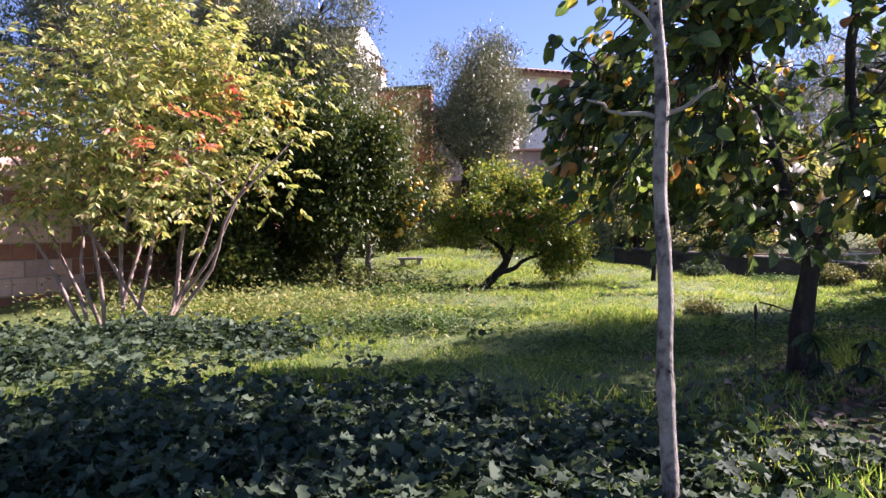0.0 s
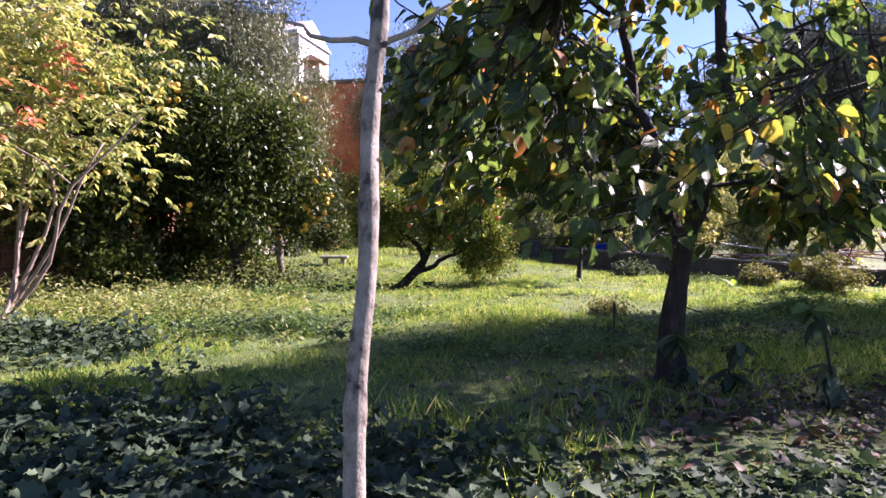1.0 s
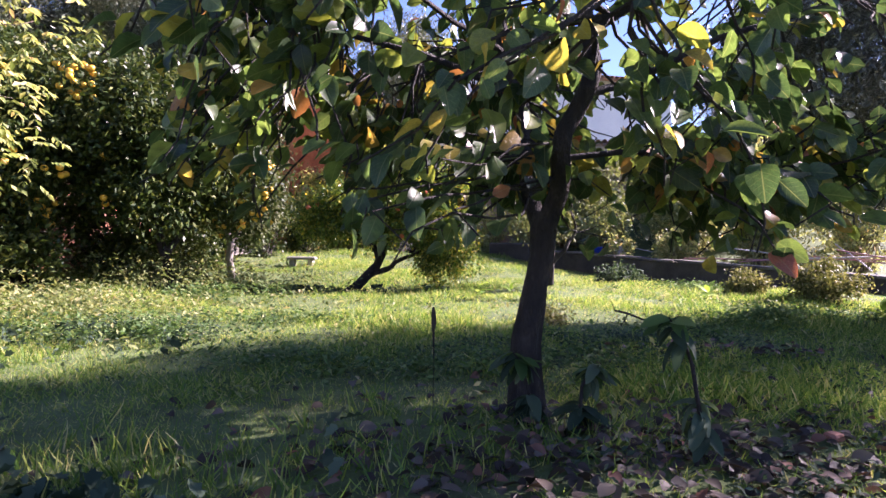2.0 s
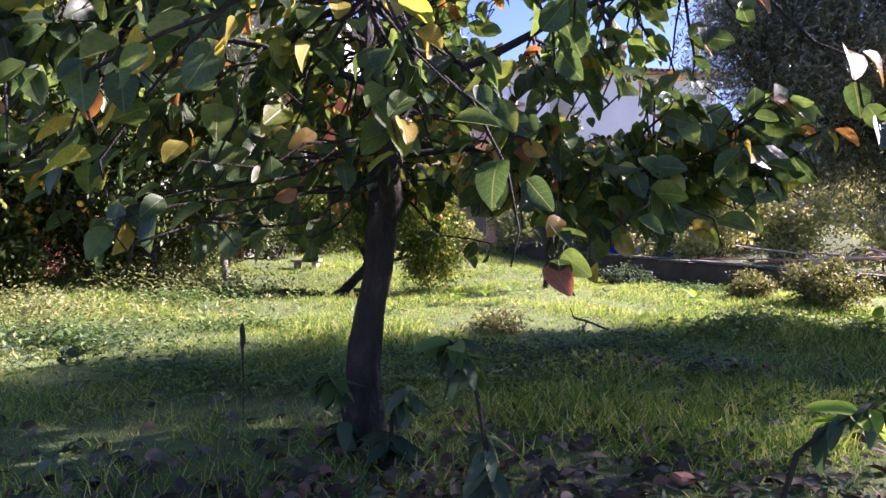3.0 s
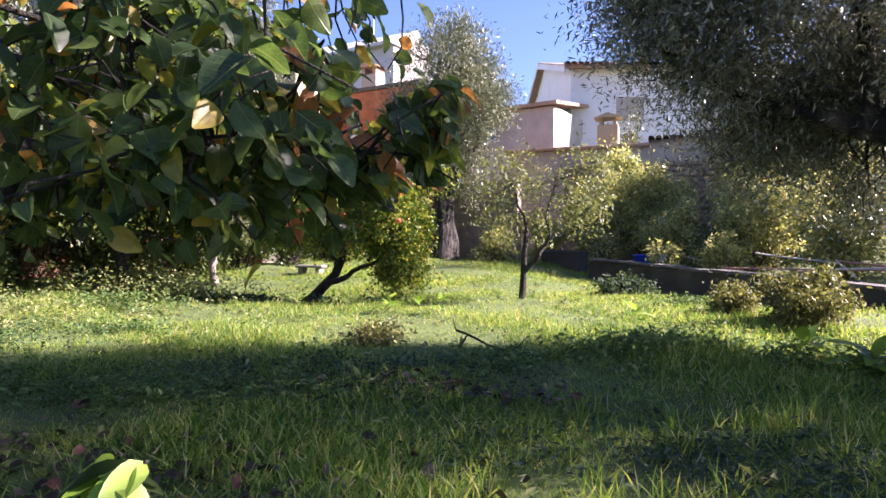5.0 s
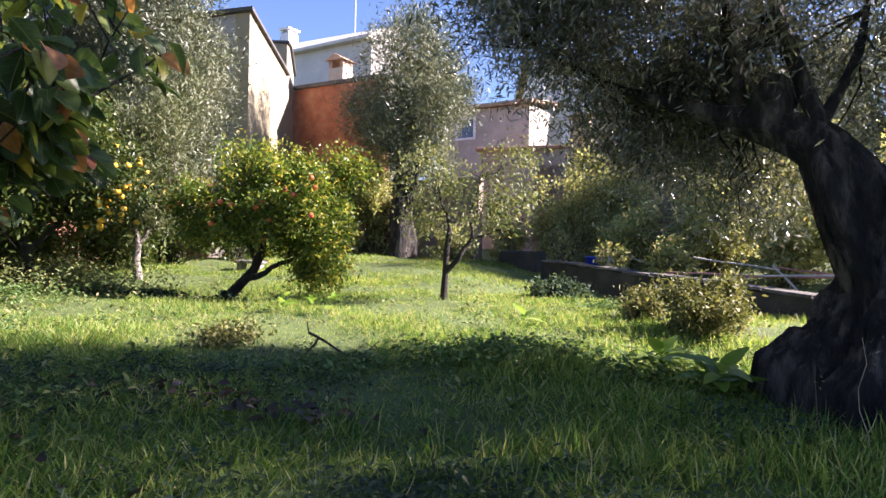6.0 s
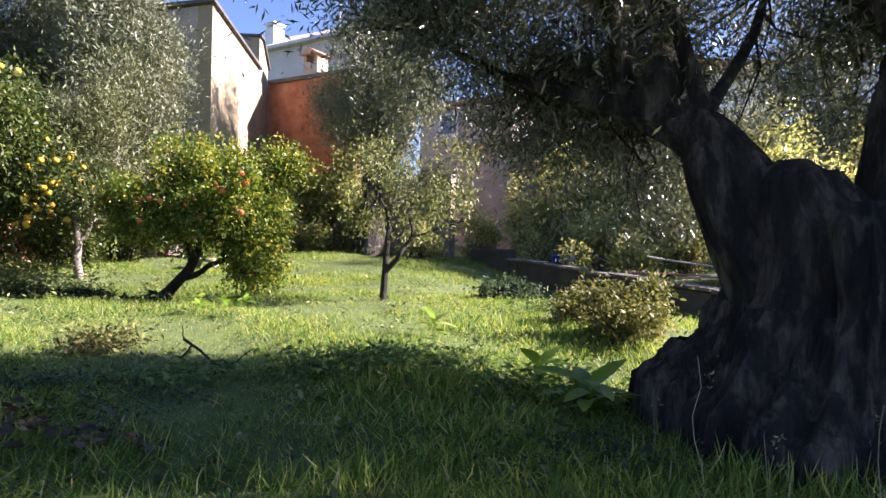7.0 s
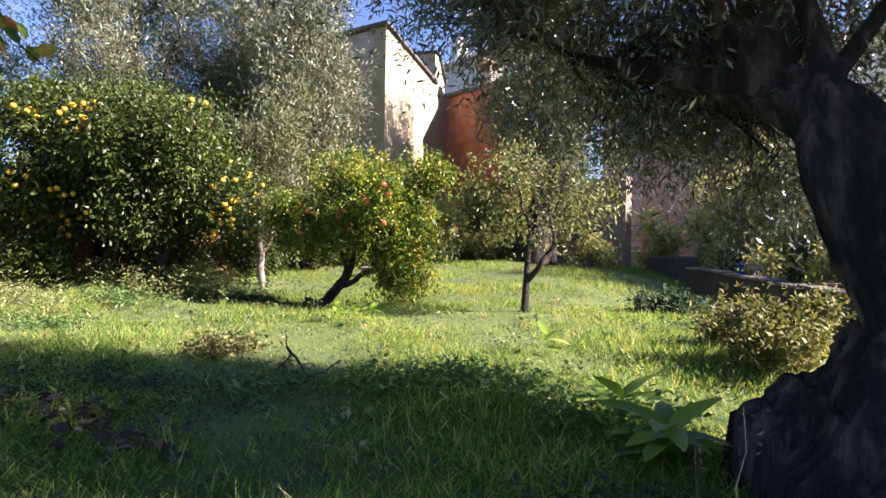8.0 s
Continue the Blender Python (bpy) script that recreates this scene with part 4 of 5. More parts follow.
def sapling():
    x, y = 3.55, 9.9
    g = gz(x, y)
    crown = clumps((0.25, 0.1, 1.28), (1.1, 0.95, 0.8), 200, 18, 0.09, 61, None, 0.3, 0.55, 14, 0.28)
    tree("young_fruit_tree", (x, y, g), [Vector((0, 0, -0.05)), Vector((0.01, 0, 0.15)), Vector((0.02, 0, 0.33)), Vector((0.03, 0, 0.6)), Vector((0.06, 0, 0.85))], 0.045, 0.03,
         [((0.02, 0, 0.33), (0.34, 0, 0.75), 0.034, 0.024), ((0.34, 0, 0.75), (0.95, 0.05, 0.95), 0.014, 0.006), ((0.34, 0, 0.75), (0.4, 0.1, 1.5), 0.02, 0.008), ((0.06, 0, 0.85), (-0.15, 0, 1.5), 0.02, 0.008)],
         crown, (APPLE, (0.04, 0.075), LEAF_TRI), BARK_DARK, "young forked fruit tree with sparse yellow-green leaves", twig=(0.005, 60))


def far_olives():
    # The olive at (11.6, 5.7) is out of view, added to shade the foreground grass.
    for k, (x, y, rx, rz, cz, n, tr) in enumerate(((-2.25, 12.2, 1.35, 2.5, 3.4, 1100, 0.14), (-4.1, 13.2, 1.6, 3.3, 4.0, 1300, 0.22), (-5.9, 11.2, 2.3, 3.8, 4.6, 1700, 0.25), (0.95, 16.2, 1.75, 2.2, 3.5, 1100, 0.28), (-8.2, 7.6, 2.2, 3.0, 3.8, 900, 0.22), (11.6, 5.7, 2.2, 1.9, 2.9, 1300, 0.35), (11.2, 18.0, 2.2, 2.0, 3.0, 700, 0.25))):
        g = gz(x, y)
        keep = lambda c: c[:, 2] > 0.9
        crown = clumps((0.1, 0, cz), (rx, rx, rz), n, 58, 0.16, 71 + k, keep, 0.35, 0.7, 20, 0.36)
        tree("olive_tree", (x, y, g), [Vector((0, 0, -0.1)), Vector((0.03, 0, 0.4)), Vector((-0.03, 0.03, 0.9)), Vector((0.05, 0, 1.5))], tr * 1.2, tr * 0.8,
             [((0, 0, 1.1), (rx * 0.5, 0, cz), tr * 0.5, 0.05), ((0, 0, 1.2), (-rx * 0.5, 0.2, cz), tr * 0.5, 0.05), ((0.05, 0, 1.4), (0, -0.4, cz + rz * 0.5), tr * 0.5, 0.04)],
             crown, (OLIVE, (0.08, 0.135), LEAF_SLIM), BARK_OLIVE, "silver-leaved olive tree standing by the wall, the rightmost unseen and added for shade", group="silver olive trees", lump=0.25, twig=(0.014, 100), rise=0.45)


def yellow_shrub():
    x, y = -3.05, 5.75
    g = gz(x, y)
    t = thing("shrub", x, y, g, "tall many-stemmed shrub with yellow, green and red autumn leaves", "shrub")
    r = np.random.default_rng(15)
    ends = [(1.7, -0.2, 1.75), (1.1, 0.2, 2.2), (-1.5, -0.1, 2.0), (-0.9, 0.2, 1.6), (-0.75, 0.1, 2.2), (-0.35, -0.1, 2.6), (-0.1, 0.2, 2.7), (0.15, -0.1, 2.6), (0.4, 0.1, 2.5), (0.85, -0.05, 1.9), (1.35, -0.1, 1.55), (-1.1, 0, 1.8), (0.6, 0.3, 2.3)]
    nodes = []
    for i, e in enumerate(ends):
        b = Vector((-0.45 + 0.07 * i, r.uniform(-0.12, 0.12), -0.05))
        if e[0] > 0.8:
            b.x = 0.40
        pts = limb(b, e, 0.07, 9, i + 40)
        nodes += pts[3:]
        part("stem", mesh("stem", *tube(pts, taper(0.021, 0.008, 10), 7, 0.1, i), BARK_PINK, True), t)
    crown = clumps((-0.05, -0.1, 1.95), (2.35, 1.05, 1.65), 470, 5, 0.14, 81, lambda c: c[:, 2] > 0.95 - 0.15 * c[:, 0], 0.35, 0.6, 26, 0.28)
    P, W, C = crown
    part("branchwork", twigs("branchwork", nodes, C, 0.007, BARK_PINK, 8, 170), t, kind="stuff")
    # each leaf is a stalk with seven drooping leaflets
    way = unit(W * np.array((1, 1, 0.5)) + np.array((0, 0, -0.25)))
    out = unit(np.cross(way, np.array((0, 0, 1.0))))
    stalk = rng.uniform(0.12, 0.24, (len(P), 1))
    at, dirs = [], []
    for k, (u, turn) in enumerate(((1, 0), (0.95, 1), (0.95, -1), (0.65, 1), (0.65, -1), (0.38, 1), (0.38, -1))):
        at.append(P + way * stalk * u)
        dirs.append(way * (1 if turn == 0 else 0.55) + out * turn * 0.8 + np.array((0, 0, -0.35)))
    tinted = np.zeros(len(P), bool)
    for c in ((0.75, -0.7, 1.75), (-1.5, -0.5, 1.9), (-0.7, -0.8, 2.1), (1.1, -0.5, 2.05), (-1.7, -0.4, 1.2)):
        tinted |= (np.linalg.norm(P - np.array(c), axis=1) < 0.34) & (r.uniform(size=len(P)) < 0.65)
    for name, mat, m, label in (("crown", SHRUB, ~tinted, ""), ("red_sprays", SHRUB_RED, tinted, "sprays of leaves turned orange and red")):
        p, w = np.concatenate([a[m] for a in at]), np.concatenate([a[m] for a in dirs])
        part(name, foliage(name, mat, p, w, rng.uniform(0.055, 0.105, len(p)), LEAF_TRI, 0.5), t, label, kind="stuff")


def young_pole_tree():
    x, y = 0.64, 1.63
    t = thing("young_tree", x, y, 0, "slender young tree with a smooth pale grey trunk", "tree")
    r = np.random.default_rng(4)
    pts = [Vector((0, 0, gz(x, y) - 0.05)).lerp(Vector((0.10, 0.44, 2.3)), u / 40) + Vector((0.006 * math.sin(u * 0.57), 0.006 * math.cos(u * 0.4), 0)) for u in range(41)]
    rad = [0.027 - 0.00022 * u + (0.0035 * r.uniform() if u % 4 == 0 else 0) for u in range(41)]
    part("trunk", mesh("trunk", *tube(pts, rad, 14, 0.14, 1), BARK_SPOTTED, True), t)
    for u in range(3, 40, 3):
        a = r.uniform(0, 6.28)
        c = pts[u] + Vector((math.cos(a), math.sin(a), 0)) * rad[u] * 0.85
        part("knot", mesh("knot", *tube([c, c + Vector((math.cos(a), math.sin(a), 0.3)) * 0.009], [0.008, 0.003], 8), BARK_DARK, True), t, "dark bark knot")
    for k, (a, b) in enumerate((((0.055, 0.26, 1.31), (-0.18, 0.3, 1.38)), ((0.055, 0.26, 1.30), (0.25, 0.25, 1.42)), ((0.06, 0.3, 1.6), (-0.3, 0.4, 2.0)), ((0.07, 0.34, 1.8), (0.4, 0.4, 2.2)))):
        part("limb", mesh("limb", *tube(limb(a, b, 0.1, 5, k), taper(0.010, 0.004, 6), 6), BARK_PALE, True), t)


def sprout(x, y, h, lean, seed):
    """A sucker: leaves at its foot and round its bent tip."""
    r = np.random.default_rng(seed)
    g = gz(x, y)
    t = thing("sprout", x, y, g, "persimmon sucker with drooping leaves in the grass", "plant", "persimmon suckers")
    pts = [Vector((0, 0, -0.03)), Vector((0.01, 0, h * 0.35)), Vector((lean * 0.18, 0, h * 0.68)), Vector((lean * 0.5, 0, h * 0.86)), Vector((lean, 0, h))]
    part("stem", mesh("stem", *tube(pts, [0.009, 0.008, 0.007, 0.005, 0.003], 7), BARK_DARK, True), t)
    shapes = []
    for d, m in ((0.35, WEED), (0.2, WEED_LIT if seed % 2 == 0 else LIME), (0.5, WEED)):
        v, f = leaf_template(0.45, 0.35, d, 6, 0.85, 0.016)
        shapes.append(mesh("leaf", v, f, m, True, v[:, :2]))
    for k in range(38):
        low = k % 2 == 0
        p = pts[1].lerp(pts[2], r.uniform(-0.4, 0.3)) if low else pts[3].lerp(pts[4], r.uniform(-0.2, 1.0))
        ob = part("leaf", shapes[0 if low else 1 + k % 4 // 3], t)
        ob.matrix_local = Matrix.Translation(p) @ pose(0, 0, 0, r.uniform(-30, 30), r.uniform(-10, 55), math.degrees(r.uniform(0, 6.28))) @ Matrix.Scale(r.uniform(0.07, 0.125), 4)


persimmon()
big_olive()
orange_trees()
grey_tree()
pomegranate()
sapling()
far_olives()
yellow_shrub()
young_pole_tree()
sprout(2.78, 3.09, 0.50, -0.10, 2)
sprout(3.50, 2.88, 0.42, 0.27, 3)
sprout(2.27, 3.50, 0.30, -0.06, 4)
sprout(2.45, 3.40, 0.26, 0.08, 6)


# ---- grass and weeds ----
def grass():
    """Short turf, with taller tufts in patches."""
    zones = ((-4.5, 9.5, 0.3, 4.2, 200000, 0.03, 0.085), (-5.5, 9, 4.2, 7.5, 170000, 0.03, 0.08), (-4.5, 7.5, 7.5, 12.0, 120000, 0.035, 0.085), (-3, 6, 12.0, 17.0, 35000, 0.05, 0.10))
    P, W, S, T = [], [], [], []
    for x0, x1, y0, y1, n, s0, s1 in zones:
        x, y = rng.uniform(x0, x1, n), rng.uniform(y0, y1, n)
        if y0 < 1:
            y = y + 0.30 * np.maximum(x, 0) * (1 - (y - y0) / (y1 - y0))
        patch = np.sin(x * 1.7 + 2 * np.sin(y * 0.9)) * np.sin(y * 1.3 + np.cos(x)) + 0.5 * np.sin(4.3 * x + y) * np.sin(3.9 * y - 1.7 * x)
        under = np.hypot((x - 2.5) / 1.45, (y - 3.0) / 0.85) < 1 + 0.25 * np.sin(5 * x) * np.sin(4 * y)
        ok = (patch + rng.normal(size=n) * 0.5 > -2.2) & ~(under & (rng.uniform(size=n) < 0.75)) & (np.hypot(x - 7.06, y - 6.06) > 0.8)
        x, y, patch = x[ok], y[ok], patch[ok]
        n = len(x)
        P.append(np.stack([x, y, ground_z(x, y) - 0.005], 1))
        lean = rng.normal(size=(n, 3)) * 0.85
        lean[:, 2] = 1
        W.append(lean)
        T.append((rng.uniform(size=n) < 0.05) & (patch > 0.2))
        S.append(rng.uniform(s0, s1, n) * (0.75 + 0.55 * np.clip(patch, -0.6, 1)))
    P, W, S, T = np.concatenate(P), np.concatenate(W), np.concatenate(S), np.concatenate(T)
    short = (np.array([(0, -0.06, 0), (0, 0.06, 0), (1, 0.012, 0.16), (1, -0.012, 0.16)]), np.array([(0, 1, 2, 3)]))
    tagged(new("grass", foliage("grass", GRASS, P[~T], W[~T], S[~T], short, 40.0)), "rough green garden turf with drier blades", "grass", kind="stuff")
    # tufts: blades that fan out of one root
    for i in range(600):
        a, b = rng.uniform(-3.5, 8.0), rng.uniform(1.2, 13.0)
        if b < 1.3 + 0.35 * a or math.hypot(a - 7.06, b - 6.06) < 0.85 or math.hypot((a - 2.5) / 1.4, (b - 3) / 0.8) < 1:
            continue
        k = int(rng.integers(14, 34))
        P = np.concatenate([P, np.array((a, b, gz(a, b))) + rng.normal(size=(k, 3)) * np.array((0.035, 0.035, 0))])
        w = rng.normal(size=(k, 3)) * 0.9
        w[:, 2] = 1
        W = np.concatenate([W, w])
        S = np.concatenate([S, rng.uniform(0.03, 0.075, k)])
        T = np.concatenate([T, np.ones(k, bool)])
    # long uncut grass: (x, y, half width, half depth, tufts)
    for x, y, w, d, n in ((5.9, 4.85, 1.5, 0.28, 80), (0.1, 1.75, 0.8, 0.18, 40), (1.35, 1.95, 0.35, 0.2, 16), (4.4, 3.9, 0.9, 0.5, 22), (1.0, 3.0, 0.9, 0.5, 40), (6.9, 5.3, 0.6, 0.25, 50), (5.2, 6.1, 0.8, 0.3, 50)):
        for a, b in zip(x + rng.normal(size=n) * w * 0.5, y + rng.normal(size=n) * d * 0.5):
            if b < 1.15 + 0.42 * a - 0.04 * max(a, 0) ** 1.2 and a < 6.5:
                continue
            k = int(rng.integers(12, 26))
            P = np.concatenate([P, np.array((a, b, gz(a, b))) + rng.normal(size=(k, 3)) * np.array((0.04, 0.04, 0))])
            lean = rng.normal(size=(k, 3)) * 0.75
            lean[:, 2] = 1
            W = np.concatenate([W, lean])
            S = np.concatenate([S, rng.uniform(0.045, 0.095, k)])
            T = np.concatenate([T, np.ones(k, bool)])
    tv = BLADE[0] * np.array((1, 0.06, 1))
    tv[2:4, 2] = 0.06
    tv[4:, 2] = 0.28
    tagged(new("grass_tufts", foliage("grass_tufts", GRASS, P[T], W[T] * np.array((0.6, 0.6, 1)), S[T] * 1.5, (tv, BLADE[1]), 40.0)), "taller grass blades standing in tufts", "grass", kind="stuff")


def leaf_field(name, label, category, mat, at, size, flat=0.5, template=LEAF_BROAD):
    """Leaves held over the ground at the points of at, more or less flat."""
    n = len(at)
    a = rng.uniform(0, 2 * math.pi, n)
    way = np.stack([np.cos(a), np.sin(a), rng.normal(size=n) * flat], 1)
    return tagged(new(name, foliage(name, mat, at, way, size, template, 0.45, True)), label, category, kind="stuff")


def weeds():
    # (x, y, half width, half depth, plants, height, kind)
    beds = ((-1.0, 2.3, 1.7, 0.8, 640, 0.15, 0), (0.2, 1.9, 0.8, 0.5, 240, 0.13, 0), (1.9, 2.1, 0.8, 0.25, 50, 0.08, 2), (-3.0, 4.3, 1.3, 0.8, 220, 0.16, 0), (-1.6, 6.4, 1.6, 0.9, 260, 0.22, 1),
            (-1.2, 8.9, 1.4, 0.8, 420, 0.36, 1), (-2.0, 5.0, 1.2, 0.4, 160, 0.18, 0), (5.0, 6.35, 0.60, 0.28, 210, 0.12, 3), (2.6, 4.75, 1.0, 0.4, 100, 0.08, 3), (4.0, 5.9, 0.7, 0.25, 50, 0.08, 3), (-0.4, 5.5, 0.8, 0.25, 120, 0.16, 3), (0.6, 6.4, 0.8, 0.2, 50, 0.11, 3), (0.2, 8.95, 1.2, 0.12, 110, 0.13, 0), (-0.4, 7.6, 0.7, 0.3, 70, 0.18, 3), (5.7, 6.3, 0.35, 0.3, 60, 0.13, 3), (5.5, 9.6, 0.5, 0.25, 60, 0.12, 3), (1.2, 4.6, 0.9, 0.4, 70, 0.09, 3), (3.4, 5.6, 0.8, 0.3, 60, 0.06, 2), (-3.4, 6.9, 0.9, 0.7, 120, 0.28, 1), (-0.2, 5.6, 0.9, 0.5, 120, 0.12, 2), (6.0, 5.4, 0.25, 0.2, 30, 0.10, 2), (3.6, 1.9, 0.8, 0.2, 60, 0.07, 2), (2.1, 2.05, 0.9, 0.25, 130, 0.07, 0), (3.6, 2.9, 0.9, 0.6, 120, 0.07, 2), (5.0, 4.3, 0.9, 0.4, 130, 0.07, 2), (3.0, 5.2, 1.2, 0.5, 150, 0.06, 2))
    kinds = ([], [], [], [])
    for x, y, w, d, n, h, kind in beds:
        cx, cy = x + rng.normal(size=n) * w * 0.55, y + rng.normal(size=n) * d * 0.55
        for a, b in zip(cx, cy):
            if b < 1.05 + 0.32 * a:
                continue
            k = int(rng.integers(10, 20))
            hh = h * rng.uniform(0.5, 1.3)
            q = rng.normal(size=(k, 3)) * np.array((0.06, 0.06, 0))
            q[:, 2] = rng.uniform(0.15, 1.0, k) * hh
            kinds[kind].append(q + np.array((a, b, gz(a, b))))
    for i in range(1100):
        a, b = rng.uniform(-3, 6.5), rng.uniform(3.9, 12.5)
        k = int(rng.integers(6, 13))
        q = rng.normal(size=(k, 3)) * np.array((0.045, 0.045, 0))
        q[:, 2] = rng.uniform(0.01, 0.07, k)
        kinds[1 if i % 3 == 0 else 2].append(q + np.array((a, b, gz(a, b))))
    P = np.concatenate(kinds[0])
    leaf_field("weeds", "low broad-leaved weeds, bluish green in the shade", "weeds", WEED, P, rng.uniform(0.035, 0.085, len(P)), 0.55, LEAF_WEED)
    # kind 3: weeds coloured brighter, as if partly in the sun
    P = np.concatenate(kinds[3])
    leaf_field("nettles", "clumps of weeds standing in the lawn, coloured brighter to look partly sunlit", "weeds", WEED_LIT, P, rng.uniform(0.03, 0.065, len(P)), 0.5, LEAF_TRI)
    P = np.concatenate(kinds[2])
    leaf_field("clover", "small low weeds scattered through the turf", "weeds", WEED, P, rng.uniform(0.022, 0.045, len(P)), 0.45, LEAF_TRI)
    P = np.concatenate(kinds[1])
    leaf_field("dry_weeds", "yellowing tangled weeds along the wall's foot", "weeds", FIELD_WEED, P, rng.uniform(0.035, 0.07, len(P)), 0.6, LEAF_TRI)
    n = 1500
    x, y = 2.75 + rng.normal(size=n) * 0.85, 3.0 + rng.normal(size=n) * 0.5
    ok = (y > 1.9)
    at = np.stack([x, y, ground_z(x, y) + rng.uniform(0.01, 0.04, n)], 1)[ok]
    x, y = 3.85 + rng.normal(size=120) * 0.42, 4.97 + rng.normal(size=120) * 0.10
    at = np.concatenate([at, np.stack([x, y, ground_z(x, y) + rng.uniform(0.02, 0.09, 120)], 1)])
    leaf_field("leaf_litter", "fallen brown, grey and red persimmon leaves", "leaf litter", LITTER, at, rng.uniform(0.035, 0.07, len(at)), 0.22)


def bush(name, x, y, rx, rz, n, mat, size, label, seed, stalks=0, cat="bush", group="", template=LEAF_MID):
    g = gz(x, y)
    t = thing(name, x, y, g, label, cat, group)
    P, W, C = clumps((0, 0, rz * 0.7), (rx, rx, rz), n, 26, 0.03 + 0.06 * rx, seed, lambda c: c[:, 2] > 0.02, 0.2, 0.0, 14, 0.33)
    stems = [tube(limb((rng.normal() * 0.06, rng.normal() * 0.06, -0.04), c, 0.12, 4, seed + i), taper(0.008 + 0.006 * rx, 0.003, 5), 5) for i, c in enumerate(C[:26 + stalks])]
    part("stemwork", mesh("stemwork", *joined(stems), DRY if stalks else BARK_DARK, True), t, kind="stuff")
    part("crown", foliage("crown", mat, P, W, rng.uniform(*size, len(P)), template, 0.9), t, kind="stuff")
    return t


def thicket():
    """Wild growth on the plot beyond the low wall and at the garden's far end."""
    r = np.random.default_rng(77)
    spots = ((5.9, 15.6, 0.9, 1.0), (7.4, 14.6, 1.0, 1.2), (8.1, 12.8, 0.6, 0.7), (6.45, 12.9, 0.42, 0.5), (8.4, 13.4, 1.1, 1.2), (9.2, 11.6, 1.0, 1.1), (4.6, 17.0, 1.1, 1.4), (3.2, 17.2, 0.7, 0.8), (7.6, 16.0, 1.2, 1.6), (10.4, 13.5, 1.4, 1.6), (9.0, 15.6, 1.3, 1.7), (2.2, 16.0, 0.5, 0.5), (5.62, 13.5, 0.30, 0.50), (5.9, 17.6, 1.1, 1.5), (10.6, 10.0, 1.0, 1.0))
    for k, (x, y, rx, rz) in enumerate(spots):
        bush("wild_bush", x, y, rx, rz, int(150 * rx * rz) + 40, IVY, (0.06, 0.11), "tangled wild bush with yellowing leaves", 300 + k, 20, group="wild bushes")
    # Dark bushes added to stand in for deep shade along the wall's foot.
    for k, (x, y, rx, rz) in enumerate(((-2.7, 7.9, 0.7, 0.65), (-2.5, 9.5, 0.9, 0.9), (-2.1, 10.8, 0.7, 0.8), (-1.95, 12.0, 0.8, 0.95), (-1.45, 13.3, 0.6, 0.8), (-0.9, 14.6, 0.6, 0.7))):
        bush("shade_bush", x, y, rx, rz, int(220 * rx * rz) + 60, CITRUS, (0.06, 0.10), "dark evergreen bush added to deepen the shade by the orange trees", 360 + k, 0, group="dark bushes")
    for k, (x, y, rx, rz) in enumerate(((5.5, 18.4, 1.3, 1.9), (8.2, 18.2, 1.5, 2.0), (-0.6, 16.3, 0.6, 0.5), (-1.2, 15.2, 0.7, 1.1), (-1.1, 16.9, 0.9, 1.5))):
        bush("wild_bush", x, y, rx, rz, int(200 * rx * rz) + 60, IVY, (0.08, 0.13), "grey-green overgrown bush by the wall", 340 + k, 10, group="wild bushes")


    for k, (x, y, rx, rz, mat) in enumerate(((5.2, 22.7, 0.95, 2.5, OLIVE), (7.3, 22.2, 0.9, 1.9, IVY), (8.9, 22.4, 1.0, 1.9, IVY), (-0.2, 17.3, 0.9, 1.7, IVY))):
        bush("wild_bush", x, y, rx, rz, int(120 * rx * rz) + 60, mat, (0.08, 0.13), "tall pale-leaved bush behind the terrace wall" if k < 3 else "overgrown bush against the red wall", 380 + k, 10, group="wild bushes")


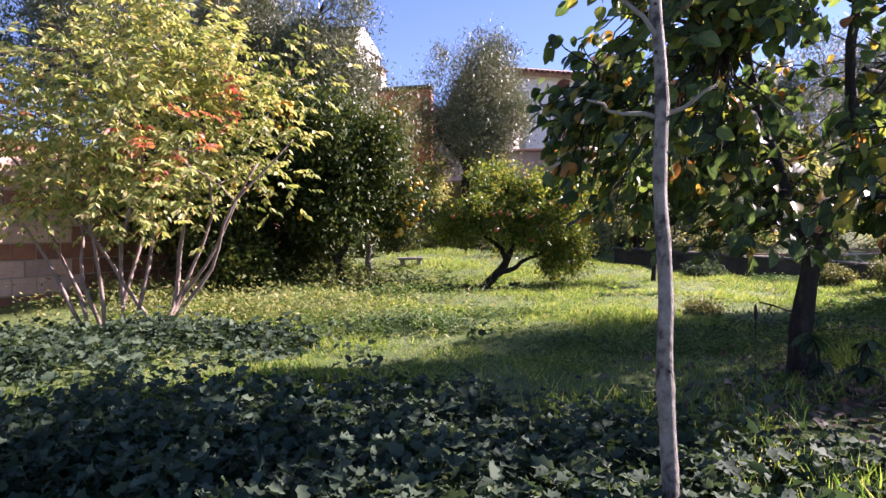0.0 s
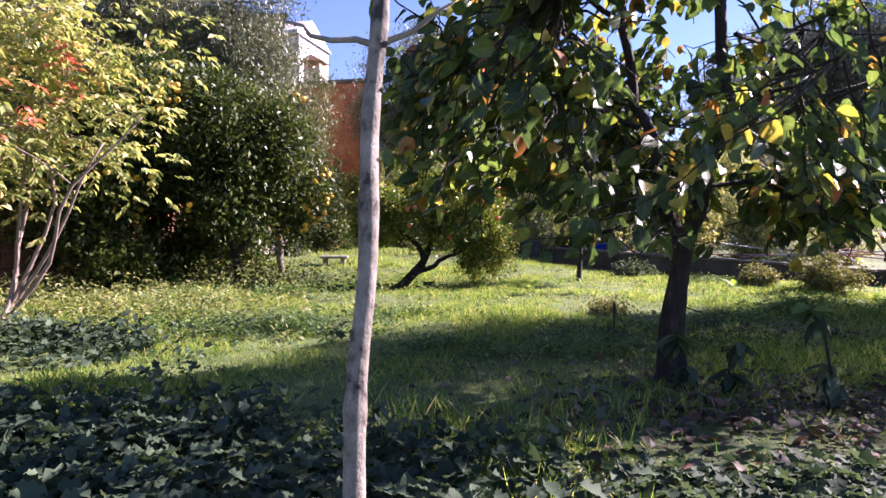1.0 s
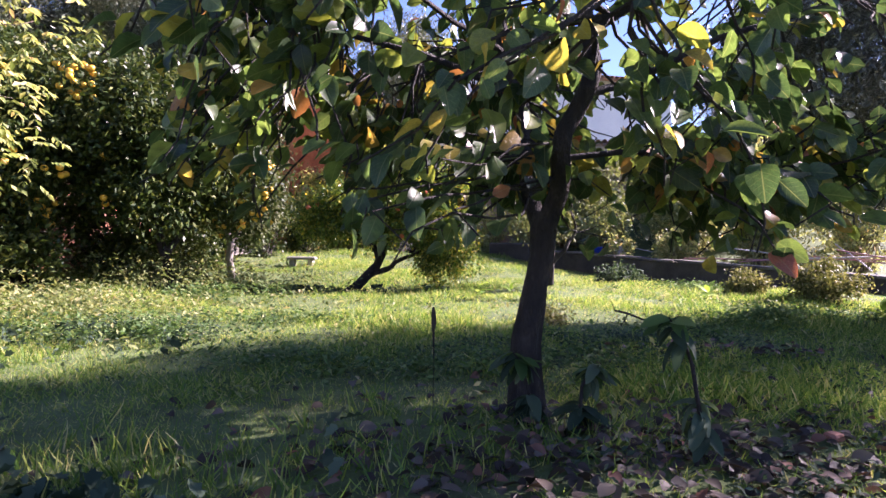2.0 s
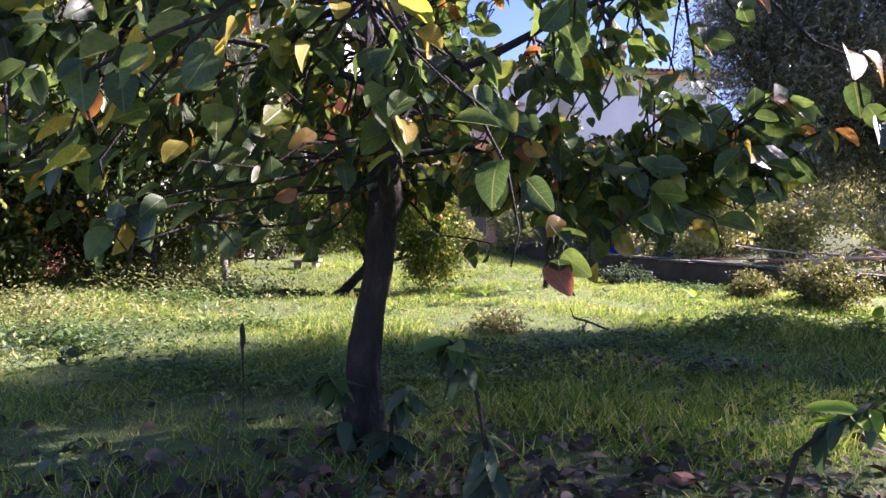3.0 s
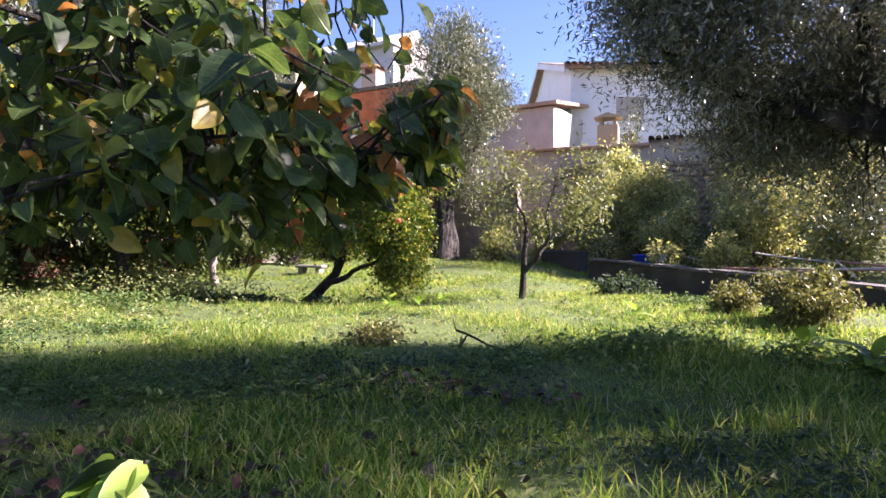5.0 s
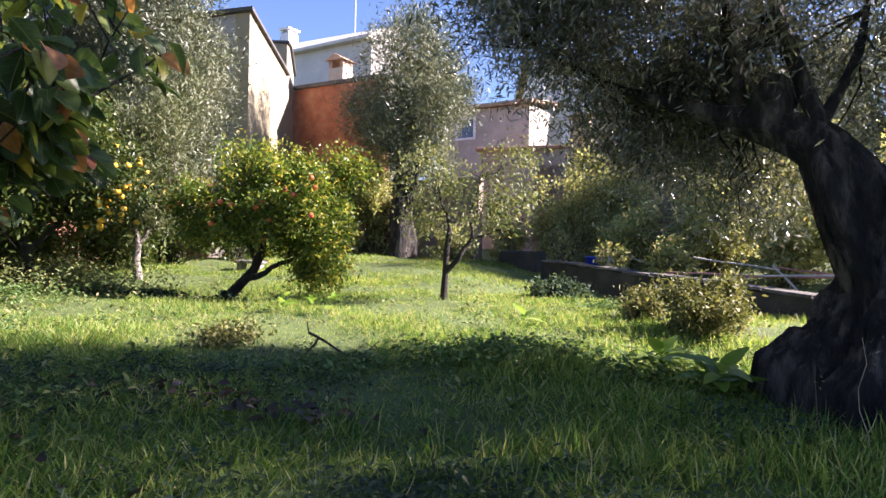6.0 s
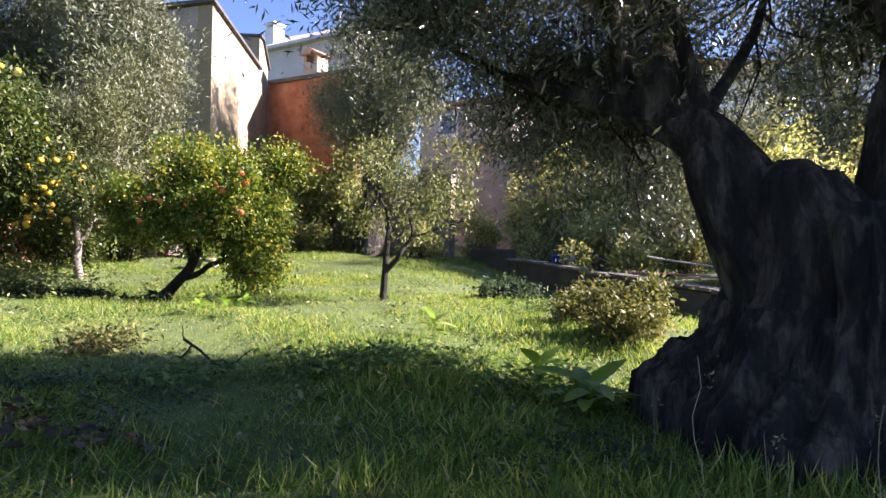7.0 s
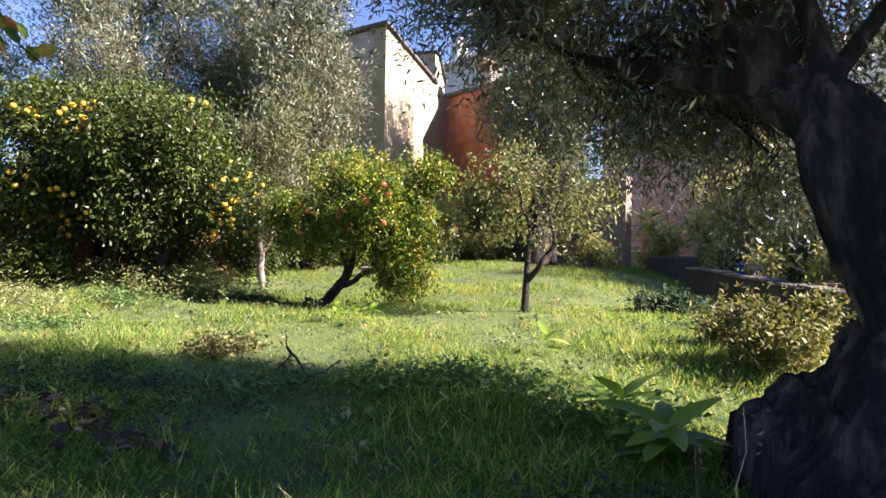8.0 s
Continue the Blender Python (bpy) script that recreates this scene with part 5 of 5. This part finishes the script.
def small_things():
    bush("dry_bush", 6.22, 7.95, 0.46, 0.27, 260, HALF_DRY, (0.03, 0.06), "half-dry olive-brown bush beside the olive tree", 401, 12, group="dry bushes", template=LEAF_MID)
    bush("dry_bush", 2.8, 6.45, 0.34, 0.05, 50, HALF_DRY, (0.03, 0.06), "flat patch of dead brown weeds in the grass", 404, 20, group="dry bushes")
    bush("dry_bush", 5.80, 8.75, 0.32, 0.17, 110, HALF_DRY, (0.03, 0.06), "low half-dry green bush in the grass", 402, 40, group="dry bushes", template=LEAF_MID)
    bush("dry_bush", 4.85, 10.9, 0.4, 0.18, 110, WEED, (0.04, 0.08), "low dark green bush in the grass", 403, 10, group="dry bushes")
    # bright, large-leaved plants
    shape = mesh("leaf", *leaf_template(0.36, 0.25, 0.30, 6, 0.8, 0.01), LIME, True)
    for x, y, n, s in ((5.98, 5.95, 18, 0.24), (4.80, 7.60, 8, 0.17), (5.72, 6.25, 10, 0.2), (3.0, 7.9, 8, 0.15), (2.4, 8.1, 8, 0.15), (2.75, 8.0, 6, 0.13)):
        t = thing("lime_plant", x, y, gz(x, y), "bright lime-green broad-leaved plant in the sun", "plant", "lime plants")
        for k in range(n):
            ob = part("leaf", shape, t)
            ob.matrix_local = pose(0, 0, rng.uniform(0.04, 0.16), rng.uniform(-20, 20), rng.uniform(-48, -6), k * 137.5) @ Matrix.Scale(s * rng.uniform(0.7, 1.1), 4)
    # fallen forked branch
    x, y = 3.62, 6.35
    t = thing("fallen_branch", x, y, gz(x, y), "dead forked branch lying in the grass", "branch")
    for k, (a, b, r) in enumerate((((-0.14, 0.1, 0.13), (0.42, -0.15, 0.015), 0.010), ((-0.04, 0.05, 0.11), (-0.12, 0.0, 0.0), 0.007), ((0.30, -0.09, 0.03), (0.40, 0.02, 0.12), 0.005), ((-0.14, 0.1, 0.13), (-0.17, 0.12, 0.21), 0.005))):
        part("branch", mesh("branch", *tube(limb(a, b, 0.06, 6, k), taper(r, r * 0.6, 7), 7), BARK_DARK, True), t)
    x, y = 1.89, 3.52
    st = thing("stake", x, y, gz(x, y), "thin dark wooden stake in the grass", "stake")
    part("shaft", mesh("shaft", *tube([(0, 0, -0.05), (0.003, 0, 0.25), (0, 0, 0.40)], [0.0012, 0.0012, 0.006], 7), BARK_DARK, True), st)
    part("head", mesh("head", *tube([(0, 0, 0.38), (0.002, 0, 0.41), (0, 0, 0.455), (0, 0, 0.475)], [0.006, 0.011, 0.009, 0.003], 8), BARK_DARK, True), st)
    # blue tub
    x, y = 5.30, 14.30
    tb = thing("tub", x, y, gz(x, y), "blue plastic tub beyond the low wall", "tub")
    prof = ((0.12, 0), (0.14, 0.02), (0.17, 0.36), (0.185, 0.37), (0.185, 0.39), (0.16, 0.39), (0.13, 0.04), (0.0, 0.04))
    V = [(r * math.cos(a * math.pi / 10), r * math.sin(a * math.pi / 10), z) for r, z in prof for a in range(20)]
    F = [(i * 20 + a, i * 20 + (a + 1) % 20, i * 20 + 20 + (a + 1) % 20, i * 20 + 20 + a) for i in range(len(prof) - 1) for a in range(20)]
    part("body", mesh("body", V, F, BLUE, True), tb)
    # pipe frames stacked along the wall
    for k, (a, b, mat, r) in enumerate((((6.3, 12.0, 0.47), (9.3, 10.2, 0.52), PIPE_R, 0.012), ((6.55, 11.2, 0.70), (7.6, 11.3, 0.56), PIPE_W, 0.010), ((6.9, 11.2, 0.44), (8.6, 10.6, 0.60), PIPE_R, 0.010), ((7.45, 11.0, 0.62), (7.75, 10.6, 0.2), PIPE_W, 0.012), ((7.5, 11.0, 0.60), (9.2, 9.9, 0.40), PIPE_R, 0.011), ((7.2, 10.6, 0.50), (9.6, 10.2, 0.62), PIPE_W, 0.012), ((8.0, 10.4, 0.66), (9.4, 9.4, 0.34), PIPE_R, 0.012), ((8.3, 10.9, 0.75), (8.35, 10.0, 0.3), PIPE_W, 0.010), ((5.6, 13.9, 0.72), (6.2, 13.1, 0.55), PIPE_W, 0.007))):
        p = new("pipe", mesh("pipe", *tube(limb(a, b, 0.012, 6, k + 60), [r] * 7, 8), mat, True))
        tagged(p, "long white pipe lying along the low wall" if mat is PIPE_W else "rusty red pipe lying along the low wall", "pipe", "pipes by the wall")
    # trestle of thin sticks
    t = thing("trestle", 5.55, 13.2, gz(5.7, 13.2), "trestle of thin pale sticks leaning together", "trestle")
    for k in range(6):
        a = k * 1.05
        part("leg", mesh("leg", *tube(limb((0.32 * math.cos(a), 0.32 * math.sin(a), -0.03), (0.03 * math.sin(k), 0.02, 0.62), 0.05, 5, k), taper(0.007, 0.005, 6), 6), PIPE_W, True), t)
    for k, (x, y, h) in enumerate(((6.35, 5.15, 0.42), (6.2, 5.25, 0.3), (6.75, 5.0, 0.36), (6.5, 4.95, 0.25), (3.9, 6.9, 0.28), (2.9, 6.6, 0.25))):
        t = thing("dead_stalk", x, y, gz(x, y), "thin dead weed stalk standing in the grass", "stalk", "dead stalks")
        part("stalk", mesh("stalk", *tube(limb((0, 0, -0.02), (0.03 * (k % 3 - 1), 0.02, h), 0.05, 5, k), taper(0.0022, 0.0012, 6), 5), DRY, True), t)
        n = 14
        at = np.stack([rng.normal(size=n) * 0.012, rng.normal(size=n) * 0.012, h * rng.uniform(0.7, 1.02, n)], 1)
        part("seed_head", foliage("seed_head", DRY, at, rng.normal(size=(n, 3)) + np.array((0, 0, 0.6)), rng.uniform(0.010, 0.022, n), LEAF_TRI, 0.9), t, kind="stuff")
    # low stone bench
    t = thing("stone_bench", -0.5, 12.25, gz(-0.5, 12.25), "low grey stone bench in the grass", "bench")
    part("slab", mesh("slab", *box(-0.26, -0.13, 0.13, 0.26, 0.13, 0.18, 0.012), CONCRETE_PALE), t)
    part("support", mesh("support", *box(-0.21, -0.10, -0.06, -0.12, 0.10, 0.128, 0.01), CONCRETE_PALE), t)
    part("support", mesh("support", *box(0.12, -0.10, -0.06, 0.21, 0.10, 0.128, 0.01), CONCRETE_PALE), t)
    b = new("brick", mesh("brick", *box(-0.036, -0.026, 0, 0.036, 0.026, 0.030, 0.009), BRICK))
    b.matrix_world = pose(3.42, 3.36, gz(3.42, 3.36) + 0.015, 8, 4, 25)
    tagged(b, "broken red brick lying in the grass", "brick")
    t = thing("utility_pole", 12.0, 38.0, 0, "distant concrete utility pole with a crossarm", "pole")
    part("mast", mesh("mast", *tube([(0, 0, -0.5), (0, 0, 10.3)], [0.14, 0.09], 8), CONCRETE_PALE, True), t)
    part("crossarm", mesh("crossarm", *box(-0.6, -0.05, 9.8, 0.6, 0.05, 9.9), CONCRETE_PALE), t)


thicket()
weeds()
small_things()
grass()
